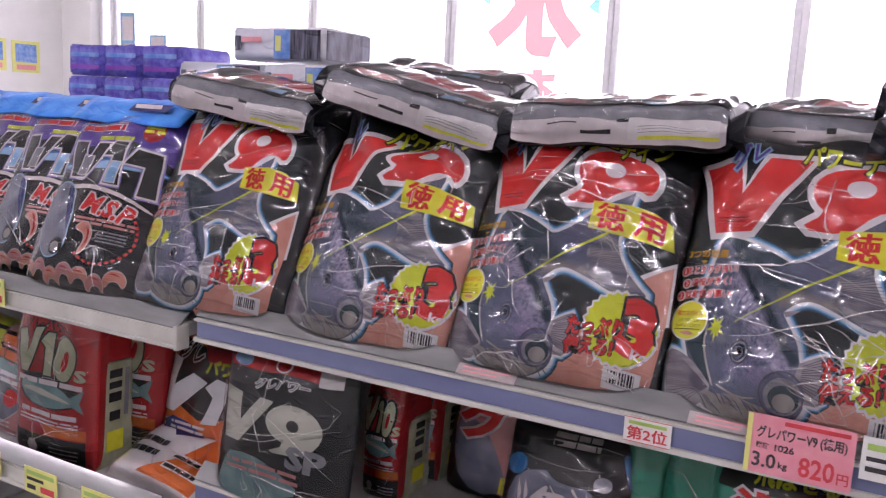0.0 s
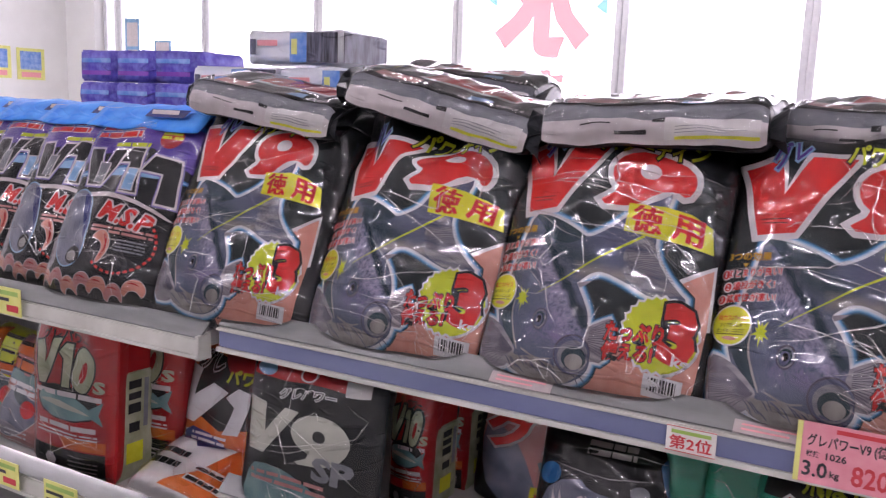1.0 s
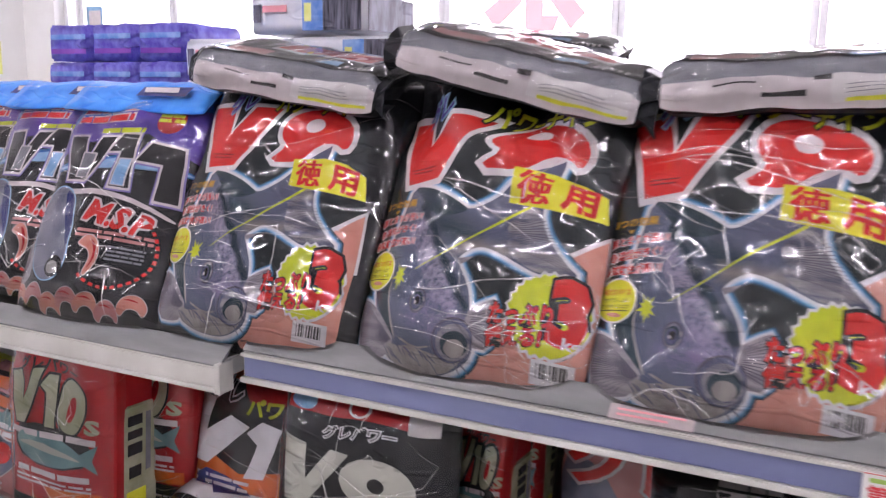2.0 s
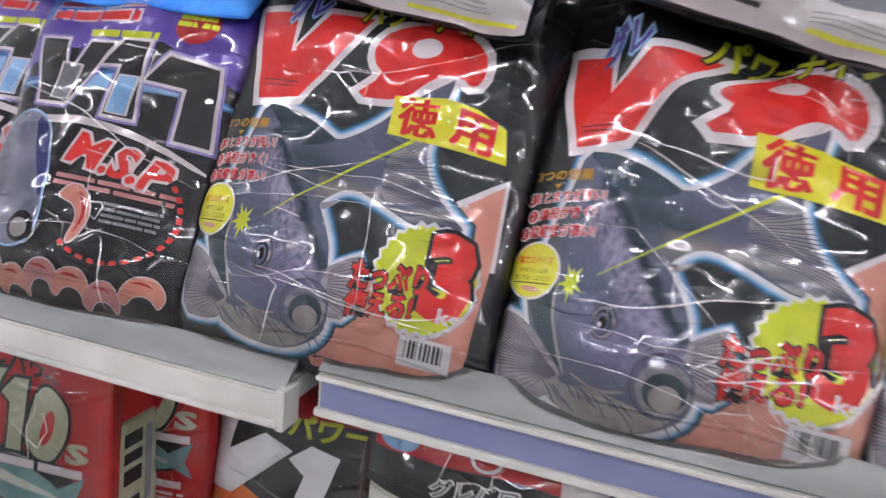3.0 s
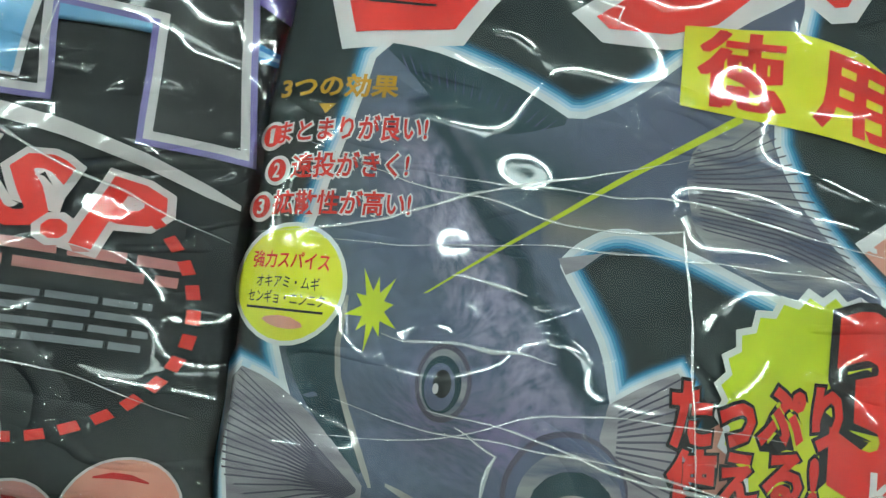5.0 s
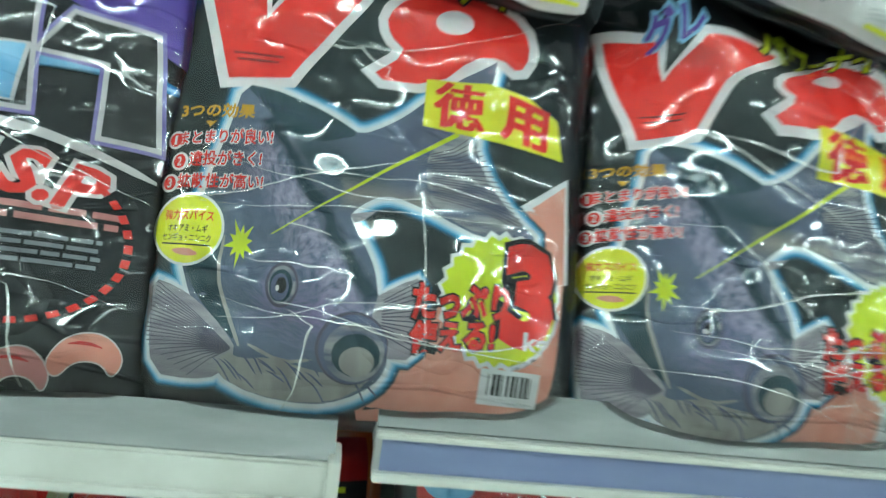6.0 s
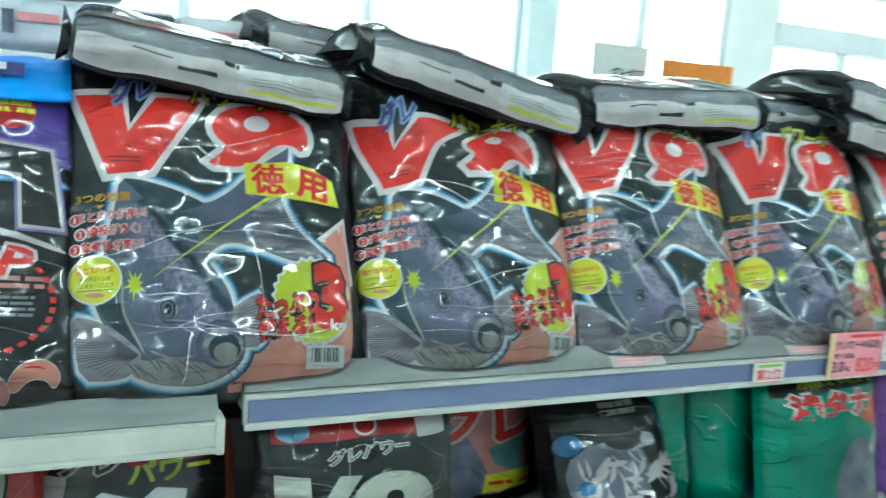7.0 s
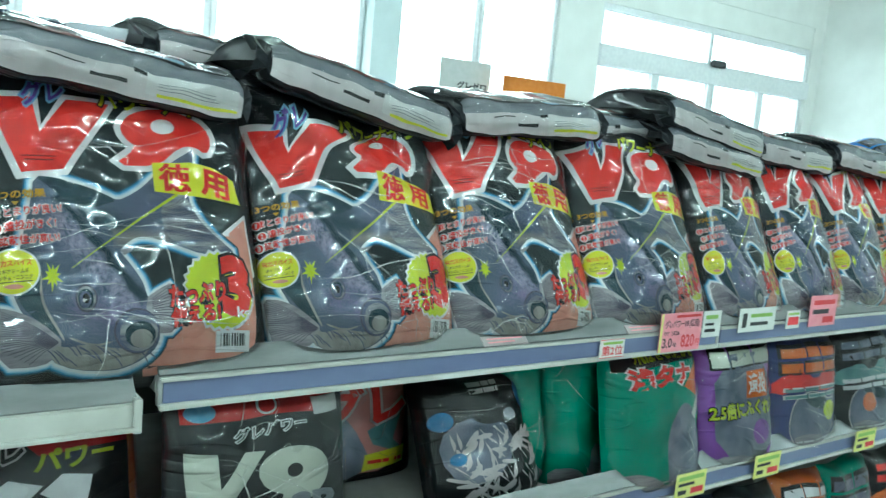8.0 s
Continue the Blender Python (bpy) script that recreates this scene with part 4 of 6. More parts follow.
@functools.lru_cache(maxsize=None)
def violet_art(w, h):
    """Violet bag: outlined capital shapes over a black field, blue top, pellet badge and fish below."""
    o = lambda pts: outline(pts, w, h)
    art = [("violet_field", PURPLE, 0.6, o([(-0.03, 0.64), (0.25, 0.74), (0.7, 0.79), (1.05, 0.68), (1.05, 0.99), (-0.03, 0.99)]))]
    art.append(("blue_field", BLUEPRINT, 0.9, o([(-0.03, 0.84), (0.4, 0.88), (0.8, 0.93), (1.05, 0.92), (1.05, 0.995), (-0.03, 0.995)])))
    for d, mat in ((0.0, DEEPBLUE), (0.008, BLUEPRINT), (0.015, GLOW)):
        art.append(("blue_streak", mat, 1.1 + 20 * d, o(smooth_loop([(0.0, 0.58 + d), (0.3, 0.62 + d), (0.6, 0.65 + d), (1.02, 0.61 + d), (1.02, 0.65 - d), (0.6, 0.69 - d), (0.3, 0.66 - d), (0.0, 0.62 - d)]))))
    for pts in (VIOLET_V, VIOLET_ONE, VIOLET_ONE_WIDE):
        art.append(("letter_glow", VIOLETGLOW, 1.6, shape(pts, w, h, 0.0056)))
        art.append(("letter_edge", PALE, 2.0, shape(pts, w, h, 0.0032)))
        art.append(("letter_shape", INK, 2.6, o(pts)))
    for u, v, mat in ((0.25, 0.565, GREY), (0.545, 0.54, GLOW)):
        art.append(("letter_shine_edge", PALE, 3.0, o([(u - 0.01, v - 0.004), (u + 0.09, v - 0.004), (u + 0.115, v + 0.128), (u + 0.01, v + 0.128)])))
        art.append(("letter_shine", mat, 3.4, o([(u, v), (u + 0.08, v), (u + 0.102, v + 0.122), (u + 0.02, v + 0.122)])))
    art.append(("slogan_edge", PALE, 1.6, bars(0.08, 0.56, 0.845, 0.945, 2, w, h, 3, 0.86)))
    art.append(("slogan_print", RED, 2.2, bars(0.09, 0.55, 0.85, 0.95, 2, w, h, 3, 0.6)))
    art.append(("dark_tag", INK, 1.6, merge(o(rect(0.3, 0.965, 0.42, 0.99)), o(rect(0.56, 0.965, 0.78, 0.99)))))
    art.append(("white_script", PALE, 2.0, bars(0.7, 0.95, 0.925, 0.955, 1, w, h, 9, 0.9)))
    art.append(("badge", CRIMSON, 2.2, o(oval(0.81, 0.86, 0.095, 0.06))))
    art.append(("badge_print", LIME, 2.8, bars(0.72, 0.9, 0.85, 0.895, 2, w, h, 5, 0.7)))
    art.append(("yellow_print", LIME, 2.2, bars(0.36, 0.67, 0.792, 0.818, 1, w, h, 6, 0.9)))
    art.append(("field_edge", PALE, 2.1, o(smooth_loop([(0.2, 0.5), (0.5, 0.515), (0.8, 0.475), (1.0, 0.42), (1.0, 0.405), (0.8, 0.455), (0.5, 0.49), (0.2, 0.475)]))))
    art.append(("mark_edge", PALE, 2.0, words("M.S.P", 0.46, 0.345, 0.88, 0.435, w, h, 0.1, -0.05, 0.1)))
    art.append(("mark_lettering", RED, 2.6, words("M.S.P", 0.46, 0.345, 0.88, 0.435, w, h, 0.035, -0.05, 0.1)))
    art.append(("fine_print", ROSE, 2.0, bars(0.42, 0.93, 0.29, 0.335, 2, w, h, 7, 0.6)))
    art.append(("fine_print", GREY, 2.0, bars(0.66, 0.9, 0.2, 0.275, 4, w, h, 8)))
    arc = []
    for i in range(17):
        a = -2.3 + 0.19 * i
        c, s, c2, s2 = math.cos(a), math.sin(a), math.cos(a + 0.11), math.sin(a + 0.11)
        arc.append(o([(0.7 + 0.25 * c, 0.25 + 0.165 * s), (0.7 + 0.27 * c, 0.25 + 0.178 * s), (0.7 + 0.27 * c2, 0.25 + 0.178 * s2), (0.7 + 0.25 * c2, 0.25 + 0.165 * s2)]))
    art.append(("dashed_ring", RED, 2.4, merge(*arc)))
    krill = smooth_loop([(0.46, 0.26), (0.52, 0.31), (0.6, 0.27), (0.62, 0.19), (0.58, 0.12), (0.55, 0.12), (0.57, 0.19), (0.54, 0.24), (0.49, 0.25)], 2)
    art.append(("pellet_edge", PALE, 2.4, o(grow(krill, 0.0012, w, h))))
    art.append(("pellet_print", PINK, 3.0, o(krill)))
    art.append(("pellet_stripe", CRIMSON, 3.5, o(smooth_loop([(0.53, 0.29), (0.59, 0.26), (0.6, 0.19), (0.57, 0.14), (0.585, 0.19), (0.57, 0.25)]))))
    fish = smooth_loop([(0.08, 0.46), (0.18, 0.52), (0.3, 0.48), (0.36, 0.34), (0.4, 0.2), (0.37, 0.09), (0.26, 0.07), (0.16, 0.12), (0.08, 0.22), (0.05, 0.34)], 2)
    art.append(("fish_edge", GLOW, 2.2, o(grow(fish, 0.002, w, h))))
    art.append(("fish_print", SLATE, 2.6, o(fish)))
    art.append(("fish_back", NAVY, 3.0, o(smooth_loop([(0.22, 0.5), (0.3, 0.47), (0.36, 0.34), (0.39, 0.22), (0.32, 0.3), (0.26, 0.4)]))))
    art.append(("jaw_print", INK, 3.2, o(oval(0.33, 0.14, 0.062, 0.05))))
    art.append(("mouth_print", BELLY, 3.8, o(oval(0.325, 0.135, 0.04, 0.03))))
    art.append(("fin_print", FIN, 3.0, o(smooth_loop([(0.02, 0.26), (0.1, 0.2), (0.16, 0.1), (0.1, 0.04), (0.0, 0.06)]))))
    for k, u in enumerate((0.06, 0.2, 0.33, 0.47, 0.6, 0.74, 0.9)):
        z = 0.02 * math.sin(2.3 * k)
        body = smooth_loop([(u - 0.09, -0.02 + z), (u - 0.04, 0.04 + z), (u + 0.04, 0.05 + z), (u + 0.09, 0.0 + z), (u + 0.07, -0.045 + z), (u + 0.04, -0.01 + z), (u - 0.02, -0.01 + z), (u - 0.06, -0.05 + z)], 2)
        art.append(("krill_edge", PALE, 2.6 + 0.04 * k, o(grow(body, 0.0009, w, h))))
        art.append(("krill_print", ROSE if k % 2 else PINK, 3.0 + 0.04 * k, o(body)))
        art.append(("krill_stripe", CRIMSON, 3.4, o(smooth_loop([(u - 0.05, 0.02 + z), (u, 0.032 + z), (u + 0.05, 0.015 + z), (u, 0.022 + z)]))))
    return art


def violet_bag(x, seed, dy=0.0, w=0.235):
    bag = pouch("violet and black bait bag with outlined letter shapes, blue header", "violet bait bags", x, 0.7095 + dy, 1.268, w, 0.285, 0.04, seed, BLACK, violet_art, lean=LEAN, folds=10, high=1.0, name="violet_bait_bag")
    rows, n = 11, 16
    verts, faces = [], []
    for i in range(n + 1):
        for j in range(rows):
            a = j / (rows - 1)
            wob = 0.004 * noise.noise(Vector((i * 0.35, j * 0.4, seed))) + 0.003 * math.sin(i * 0.8 + seed)
            if a < 0.5:
                y, z = -0.042 + 0.03 * a * 2, 0.258 + 0.058 * a * 2
            else:
                y, z = -0.01 + 0.1 * (2 * a - 1), 0.314 + 0.014 * math.sin((2 * a - 1) * 2.6)
            verts.append(((i / n - 0.5) * w * 1.06, y + wob * 0.6, z + wob))
    for i in range(n):
        for j in range(rows - 1):
            k = i * rows + j
            faces.append((k, k + rows, k + rows + 1, k + 1))
    strip = raw("header_strip", verts, faces, BLUE, bag, "bright blue plastic header strip")
    sol = strip.modifiers.new("thick", "SOLIDIFY")
    sol.thickness = 0.004
    raw("header_panel", [(-0.0, -0.0385, 0.28), (0.085, -0.0385, 0.28), (0.085, -0.0285, 0.298), (0.0, -0.0285, 0.298)], [(0, 1, 2, 3)], NAVY, bag)
    part("header_print", box(0.012, 0.07, -0.0372, -0.0365, 0.286, 0.293), PALE, bag)
    return bag


violet_bag(-0.985, 31, 0.035, 0.15)
for k in range(6):
    violet_bag(-1.092 - 0.15 * k, 32 + k, -0.004 + 0.02 * k)


def lying_face(w, d, t, seed):
    """A full bag lying flat: u along its front edge, a round its section from the tucked front up and over to the back."""
    def place(u, a, lift=0.0):
        s = 2 * u - 1
        end = max(0.0, 1 - abs(s) ** 22) ** 0.5
        if a < 0.06:
            k = a / 0.06
            y, z = 0.03 * (1 - k), 0.004 * k
        elif a < 0.42:
            k = (a - 0.06) / 0.36
            y, z = -0.004 * math.sin(k * math.pi) + 0.009 * k, 0.004 + (t - 0.007) * k
        elif a < 0.55:
            k = (a - 0.42) / 0.13
            y, z = 0.009 + 0.025 * k, t - 0.003 + 0.006 * k
        else:
            k = (a - 0.55) / 0.45
            y, z = 0.034 + (d - 0.034) * k, (t + 0.003 + 0.012 * math.sin(k * math.pi)) * (1 - k ** 5)
        wob = 0.004 * noise.noise(Vector((u * w * 14, a * 5, seed))) + 0.0025 * noise.noise(Vector((u * w * 34, a * 9, seed + 4)))
        mid = 0.45 * t
        z = mid + (z - mid) * (0.12 + 0.88 * end) + wob * end
        out = lift * (1.0 if a < 0.45 else 0.3)
        up = lift * (1.0 if a > 0.42 else 0.2)
        return Vector((s * w / 2, y - out - wob * 0.6 * end + 0.01 * (1 - end), z + up))
    return place


def lying_bag(x, y, z, w, seed, tilt, label="flat-lying bait bag showing its grey and pale printed edge", turn=0.0, d=0.24, t=0.05, pitch=0.0):
    bag = empty("lying_bait_bag", pose(x, y, z, pitch, tilt, turn), label, "bait bag", "bait bags lying on top")
    place = lying_face(w, d, t, seed)
    nu, na = 44, 40
    verts = [place(i / nu, j / na) for j in range(na + 1) for i in range(nu + 1)]
    faces = [(j * (nu + 1) + i, j * (nu + 1) + i + 1, (j + 1) * (nu + 1) + i + 1, (j + 1) * (nu + 1) + i) for j in range(na) for i in range(nu)]
    k = len(verts)
    verts += [Vector((v.x, v.y, min(v.z, 0.002))) for v in (place(i / nu, 0.9) for i in range(nu + 1))]
    faces += [(k + i + 1, k + i, i, i + 1) for i in range(nu)]
    raw("body", verts, faces, BLACK, bag)
    m = lambda u0, a0, u1, a1: outline(rect(u0, a0, u1, a1), 1.0, 1.0, 0.03)
    def strip(name, pieces, mat, layer):
        flat, fs = merge(*pieces)
        raw(name, [place(u, a, 0.001 + 0.0004 * layer) for u, a in flat], fs, mat, bag)
    strip("pale_band", [m(0.02, 0.07, 0.985, 0.31)], PALE, 1)
    strip("grey_band", [m(0.015, 0.31, 0.985, 0.45)], GREY, 1)
    strip("black_mark", [m(0.52, 0.285, 0.575, 0.325)], INK, 2)
    strip("black_bar", [m(0.36, 0.17, 0.5, 0.205)], INK, 2)
    strip("white_panel", [m(0.575, 0.125, 0.96, 0.325)], SLIPWHITE, 1.6)
    rng = random.Random(seed)
    strip("panel_print", [m(0.62, 0.19 + 0.026 * i, 0.62 + rng.uniform(0.22, 0.32), 0.195 + 0.026 * i) for i in range(3)], GREY, 2.4)
    strip("yellow_line", [m(0.62, 0.125, 0.96, 0.155)], YELLOW, 2.2)
    strip("origin_print", [m(0.2, 0.26, 0.34, 0.272)], INK, 2)
    strip("top_panel", [m(0.12, 0.6, 0.9, 0.95)], CHAR, 1)
    strip("top_print", [m(0.62, 0.5, 0.74, 0.56)], GLOW, 2)
    strip("top_slip", [m(0.1, 0.51, 0.34, 0.58)], ROSE, 2)
    strip("top_emblem", [m(0.3, 0.62, 0.8, 0.75)], RED, 2)
    strip("top_emblem_edge", [m(0.28, 0.6, 0.82, 0.77)], WHITE, 1.5)
    strip("dotted_print", [m(0.77 + 0.03 * i, 0.5, 0.785 + 0.03 * i, 0.54) for i in range(5)], PALE, 2)
    strip("panel_round", [m(0.515, 0.1, 0.555, 0.14)], PALE, 2)
    for side in (-1, 1):
        rim = [place(0.5 + side * 0.495, a) for a in (0.02, 0.12, 0.24, 0.36, 0.46, 0.6)]
        far = [p + Vector((side * (0.008 + 0.009 * abs(math.sin(3.1 * i + seed))), 0.004 * math.cos(2.3 * i + seed), 0.012 * (i - 2) / 3 + 0.005 * math.sin(i + seed))) for i, p in enumerate(rim)]
        flap = raw("seam_flap", rim + far, [(i, i + 1, 7 + i, 6 + i) for i in range(5)], BLACK, bag, "black crimped seam flap", smooth=False)
        flap.modifiers.new("thick", "SOLIDIFY").thickness = 0.0014
    rows, cols = 26, 46
    sheet = []
    for j in range(rows + 1):
        for i in range(cols + 1):
            u, a = 0.015 + 0.97 * i / cols, 0.08 + 0.82 * j / rows
            q = place(u, a, 0.0032 + 0.0035 * abs(noise.noise(Vector((u * 7, a * 9, seed + 0.5)))))
            sheet.append(q)
    raw("clear_wrap", sheet, [(j * (cols + 1) + i, j * (cols + 1) + i + 1, (j + 1) * (cols + 1) + i + 1, (j + 1) * (cols + 1) + i) for j in range(rows) for i in range(cols)], WRAP, bag, "clear crinkled glossy wrapping film")
    return bag


lying_bag(-0.725, 0.8, 1.545, 0.265, 41, 8)
lying_bag(-0.438, 0.8, 1.552, 0.275, 42, 12, "flat-lying bait bag tilted over its neighbour, pale printed edge")
lying_bag(-0.155, 0.8, 1.545, 0.262, 43, -2)
lying_bag(0.245, 0.79, 1.565, 0.26, 44, 9)
lying_bag(0.25, 0.79, 1.525, 0.26, 45, 7)
lying_bag(-0.515, 1.02, 1.582, 0.24, 46, 6, "bait bag lying behind the front row, crumpled", 8)
lying_bag(0.06, 0.86, 1.545, 0.18, 47, 2, "crumpled bait bag lying with its print up", -12)
lying_bag(0.5, 0.8, 1.535, 0.24, 48, 4)
lying_bag(0.76, 0.8, 1.535, 0.24, 49, 5)


# ---- boxes stacked on the rear half of the shelf ----
def carton(x, y, z, w, d, h, seed, look_name):
    rng = random.Random(seed)
    label = {"violet": "violet shrink-wrapped carton of bait", "white": "white carton with blue and dark printed ends"}[look_name]
    c = empty("carton", pose(x, y, z, 0, 0, rng.uniform(-2.5, 2.5)), label, "carton", look_name + " cartons")
    bm = box(0, w, 0, d, 0, h, 0.004)
    bmesh.ops.subdivide_edges(bm, edges=[e for e in bm.edges if e.calc_length() > 0.02], cuts=3, use_grid_fill=True)
    for v in bm.verts:
        v.co += Vector((noise.noise(v.co * 40 + Vector((seed, 0, 0))), noise.noise(v.co * 40 + Vector((0, seed, 0))), noise.noise(v.co * 40 + Vector((0, 0, seed))))) * 0.003
    part("wrap", bm, BOXPURPLE if look_name == "violet" else BOXWHITE, c, "", True)
    if look_name == "violet":
        for k in range(2):
            part("print_band", box(0.008, w - 0.008, -0.0035, -0.0028, h * (0.2 + 0.4 * k), h * (0.34 + 0.4 * k)), BOXBLUE if k else VIOLET, c)
    else:
        part("blue_panel", box(w * 0.48, w * 0.66, -0.0042, -0.003, 0.004, h - 0.004), BOXBLUE, c)
        part("dark_panel", box(w * 0.66, w - 0.004, -0.0042, -0.003, 0.004, h - 0.004), BOXDARK, c)
        part("dark_end", box(w + 0.003, w + 0.0042, 0.006, d - 0.006, 0.004, h - 0.004), BOXDARK, c)
        part("print_band", box(w * 0.12, w * 0.34, -0.0042, -0.003, h * 0.55, h * 0.72), INKPINK, c)
        part("print_mark", box(w * 0.04, w * 0.1, -0.0042, -0.003, h * 0.3, h * 0.75), BOXDARK, c)
        part("yellow_mark", box(w * 0.5, w * 0.56, -0.0052, -0.0044, h * 0.3, h * 0.75), PAPERYELLOW, c)
    return c


for row in range(6):
    for col in range(3):
        carton(-1.49 + 0.112 * col, 1.1 + 0.004 * row, 1.277 + 0.0665 * row, 0.106, 0.15, 0.064, 60 + row * 3 + col, "violet")
    for col in range(3):
        if row < 6:
            carton(-1.14 + 0.212 * col, 1.1 + 0.003 * col, 1.264 + 0.0635 * row, 0.206, 0.16, 0.061, 90 + row * 3 + col, "white")
carton(-1.0, 1.1, 1.648, 0.21, 0.15, 0.06, 130, "white")


# ---- bags on the lower shelf ----
@functools.lru_cache(maxsize=None)
def silver_art(w, h):
    o = lambda pts: outline(pts, w, h)
    nine = smooth_loop([(0.42, 0.62), (0.5, 0.7), (0.66, 0.73), (0.82, 0.7), (0.9, 0.6), (0.86, 0.5), (0.74, 0.42), (0.44, 0.4), (0.62, 0.47), (0.48, 0.52)])
    vee = [(0.03, 0.76), (0.2, 0.74), (0.22, 0.56), (0.36, 0.73), (0.48, 0.72), (0.22, 0.42), (0.06, 0.42)]
    art = [("red_band", CRIMSON, 0.8, o(rect(0.02, 0.9, 0.98, 1.0))), ("blue_badge", GLOW, 1.6, o(oval(0.13, 0.95, 0.09, 0.045))), ("ring_badge", WHITE, 1.6, o(oval(0.5, 0.95, 0.07, 0.045))), ("ring_badge_fill", CRIMSON, 2.2, o(oval(0.5, 0.95, 0.055, 0.035)))]
    art += [("script_edge", WHITE, 1.6, words("グレパワー", 0.3, 0.8, 0.74, 0.865, w, h, 0.09, 0.03)), ("script_lettering", INK, 2.3, words("グレパワー", 0.3, 0.8, 0.74, 0.865, w, h, 0.0, 0.03))]
    art += [("letter_shape", SILVER, 2.0, o(vee)), ("letter_shape", SILVER, 2.0, o(nine)), ("letter_hole", INK, 2.6, o(oval(0.66, 0.6, 0.05, 0.035)))]
    art += [("suffix_lettering", GREY, 3.0, words("SP", 0.64, 0.34, 0.92, 0.47, w, h, 0.05))]
    art += [("fish_print", TEAL, 1.2, o(smooth_loop([(0.03, 0.1), (0.1, 0.34), (0.3, 0.36), (0.55, 0.3), (0.8, 0.2), (0.5, 0.1), (0.2, 0.02)]))), ("claim_print", ROSE, 2.0, bars(0.12, 0.75, 0.24, 0.33, 2, w, h, 12)), ("foot_print", ORANGERED, 2.2, bars(0.04, 0.6, 0.02, 0.08, 1, w, h, 13)), ("yellow_badge", YELLOW, 2.4, o(oval(0.82, 0.12, 0.1, 0.07))), ("white_card", SLIPWHITE, 2.4, o(rect(0.8, 0.88, 0.98, 0.97)))]
    return art


@functools.lru_cache(maxsize=None)
def crimson_art(w, h):
    o = lambda pts: outline(pts, w, h)
    vee = [(0.05, 0.9), (0.2, 0.92), (0.2, 0.74), (0.35, 0.93), (0.45, 0.93), (0.22, 0.6), (0.12, 0.6)]
    art = [("dark_arch", INK, 0.8, o(smooth_loop([(0.05, 0.5), (0.2, 0.62), (0.8, 0.6), (0.95, 0.48), (0.8, 0.36), (0.2, 0.36)]))), ("fish_print", TEAL, 1.4, o(smooth_loop([(0.08, 0.52), (0.3, 0.58), (0.7, 0.52), (0.92, 0.42), (0.6, 0.36), (0.2, 0.38)])))]
    for pts in (vee, [(0.42, 0.84), (0.5, 0.9), (0.58, 0.9), (0.54, 0.6), (0.44, 0.6), (0.47, 0.8)], smooth_loop([(0.58, 0.74), (0.64, 0.88), (0.76, 0.91), (0.86, 0.84), (0.84, 0.68), (0.76, 0.58), (0.64, 0.58), (0.58, 0.64)], 2)):
        art += [("letter_edge", INK, 1.8, shape(pts, w, h, 0.003)), ("letter_shape", OLIVE, 2.4, o(pts))]
    art += [("letter_hole", CRIMSON, 3.0, o(smooth_loop([(0.67, 0.72), (0.71, 0.8), (0.76, 0.8), (0.75, 0.7), (0.71, 0.65), (0.67, 0.66)]))), ("suffix_lettering", OLIVE, 3.0, words("S", 0.86, 0.6, 0.97, 0.68, w, h, 0.05))]
    art += [("fish_shine", SILVER, 1.8, o(smooth_loop([(0.1, 0.48), (0.35, 0.51), (0.7, 0.46), (0.85, 0.42), (0.6, 0.44), (0.3, 0.46)]))), ("fish_tail", TEAL, 1.6, o([(0.78, 0.46), (0.97, 0.54), (0.92, 0.44), (0.97, 0.36), (0.8, 0.42)])), ("white_script", PALE, 2.2, bars(0.06, 0.95, 0.53, 0.575, 1, w, h, 29, 0.85))]
    art += [("script_lettering", INK, 2.0, words("グレパワー", 0.2, 0.92, 0.8, 0.99, w, h, 0.04, -0.03)), ("claim_print", PALE, 2.0, bars(0.1, 0.9, 0.3, 0.345, 1, w, h, 14, 0.8)), ("fine_print", PALE, 2.0, bars(0.08, 0.92, 0.24, 0.29, 2, w, h, 15)), ("foot_panel", INK, 1.2, o(rect(0.0, -0.06, 1.0, 0.15))), ("orange_panel", ORANGERED, 1.6, o([(0.5, 0.16), (1.0, 0.16), (1.0, 0.24), (0.45, 0.24)])), ("foot_badge", PALE, 2.4, o(oval(0.3, 0.06, 0.09, 0.05, 6))), ("foot_print", PALE, 2.4, bars(0.55, 0.92, 0.0, 0.1, 3, w, h, 16, 0.3))]
    return art


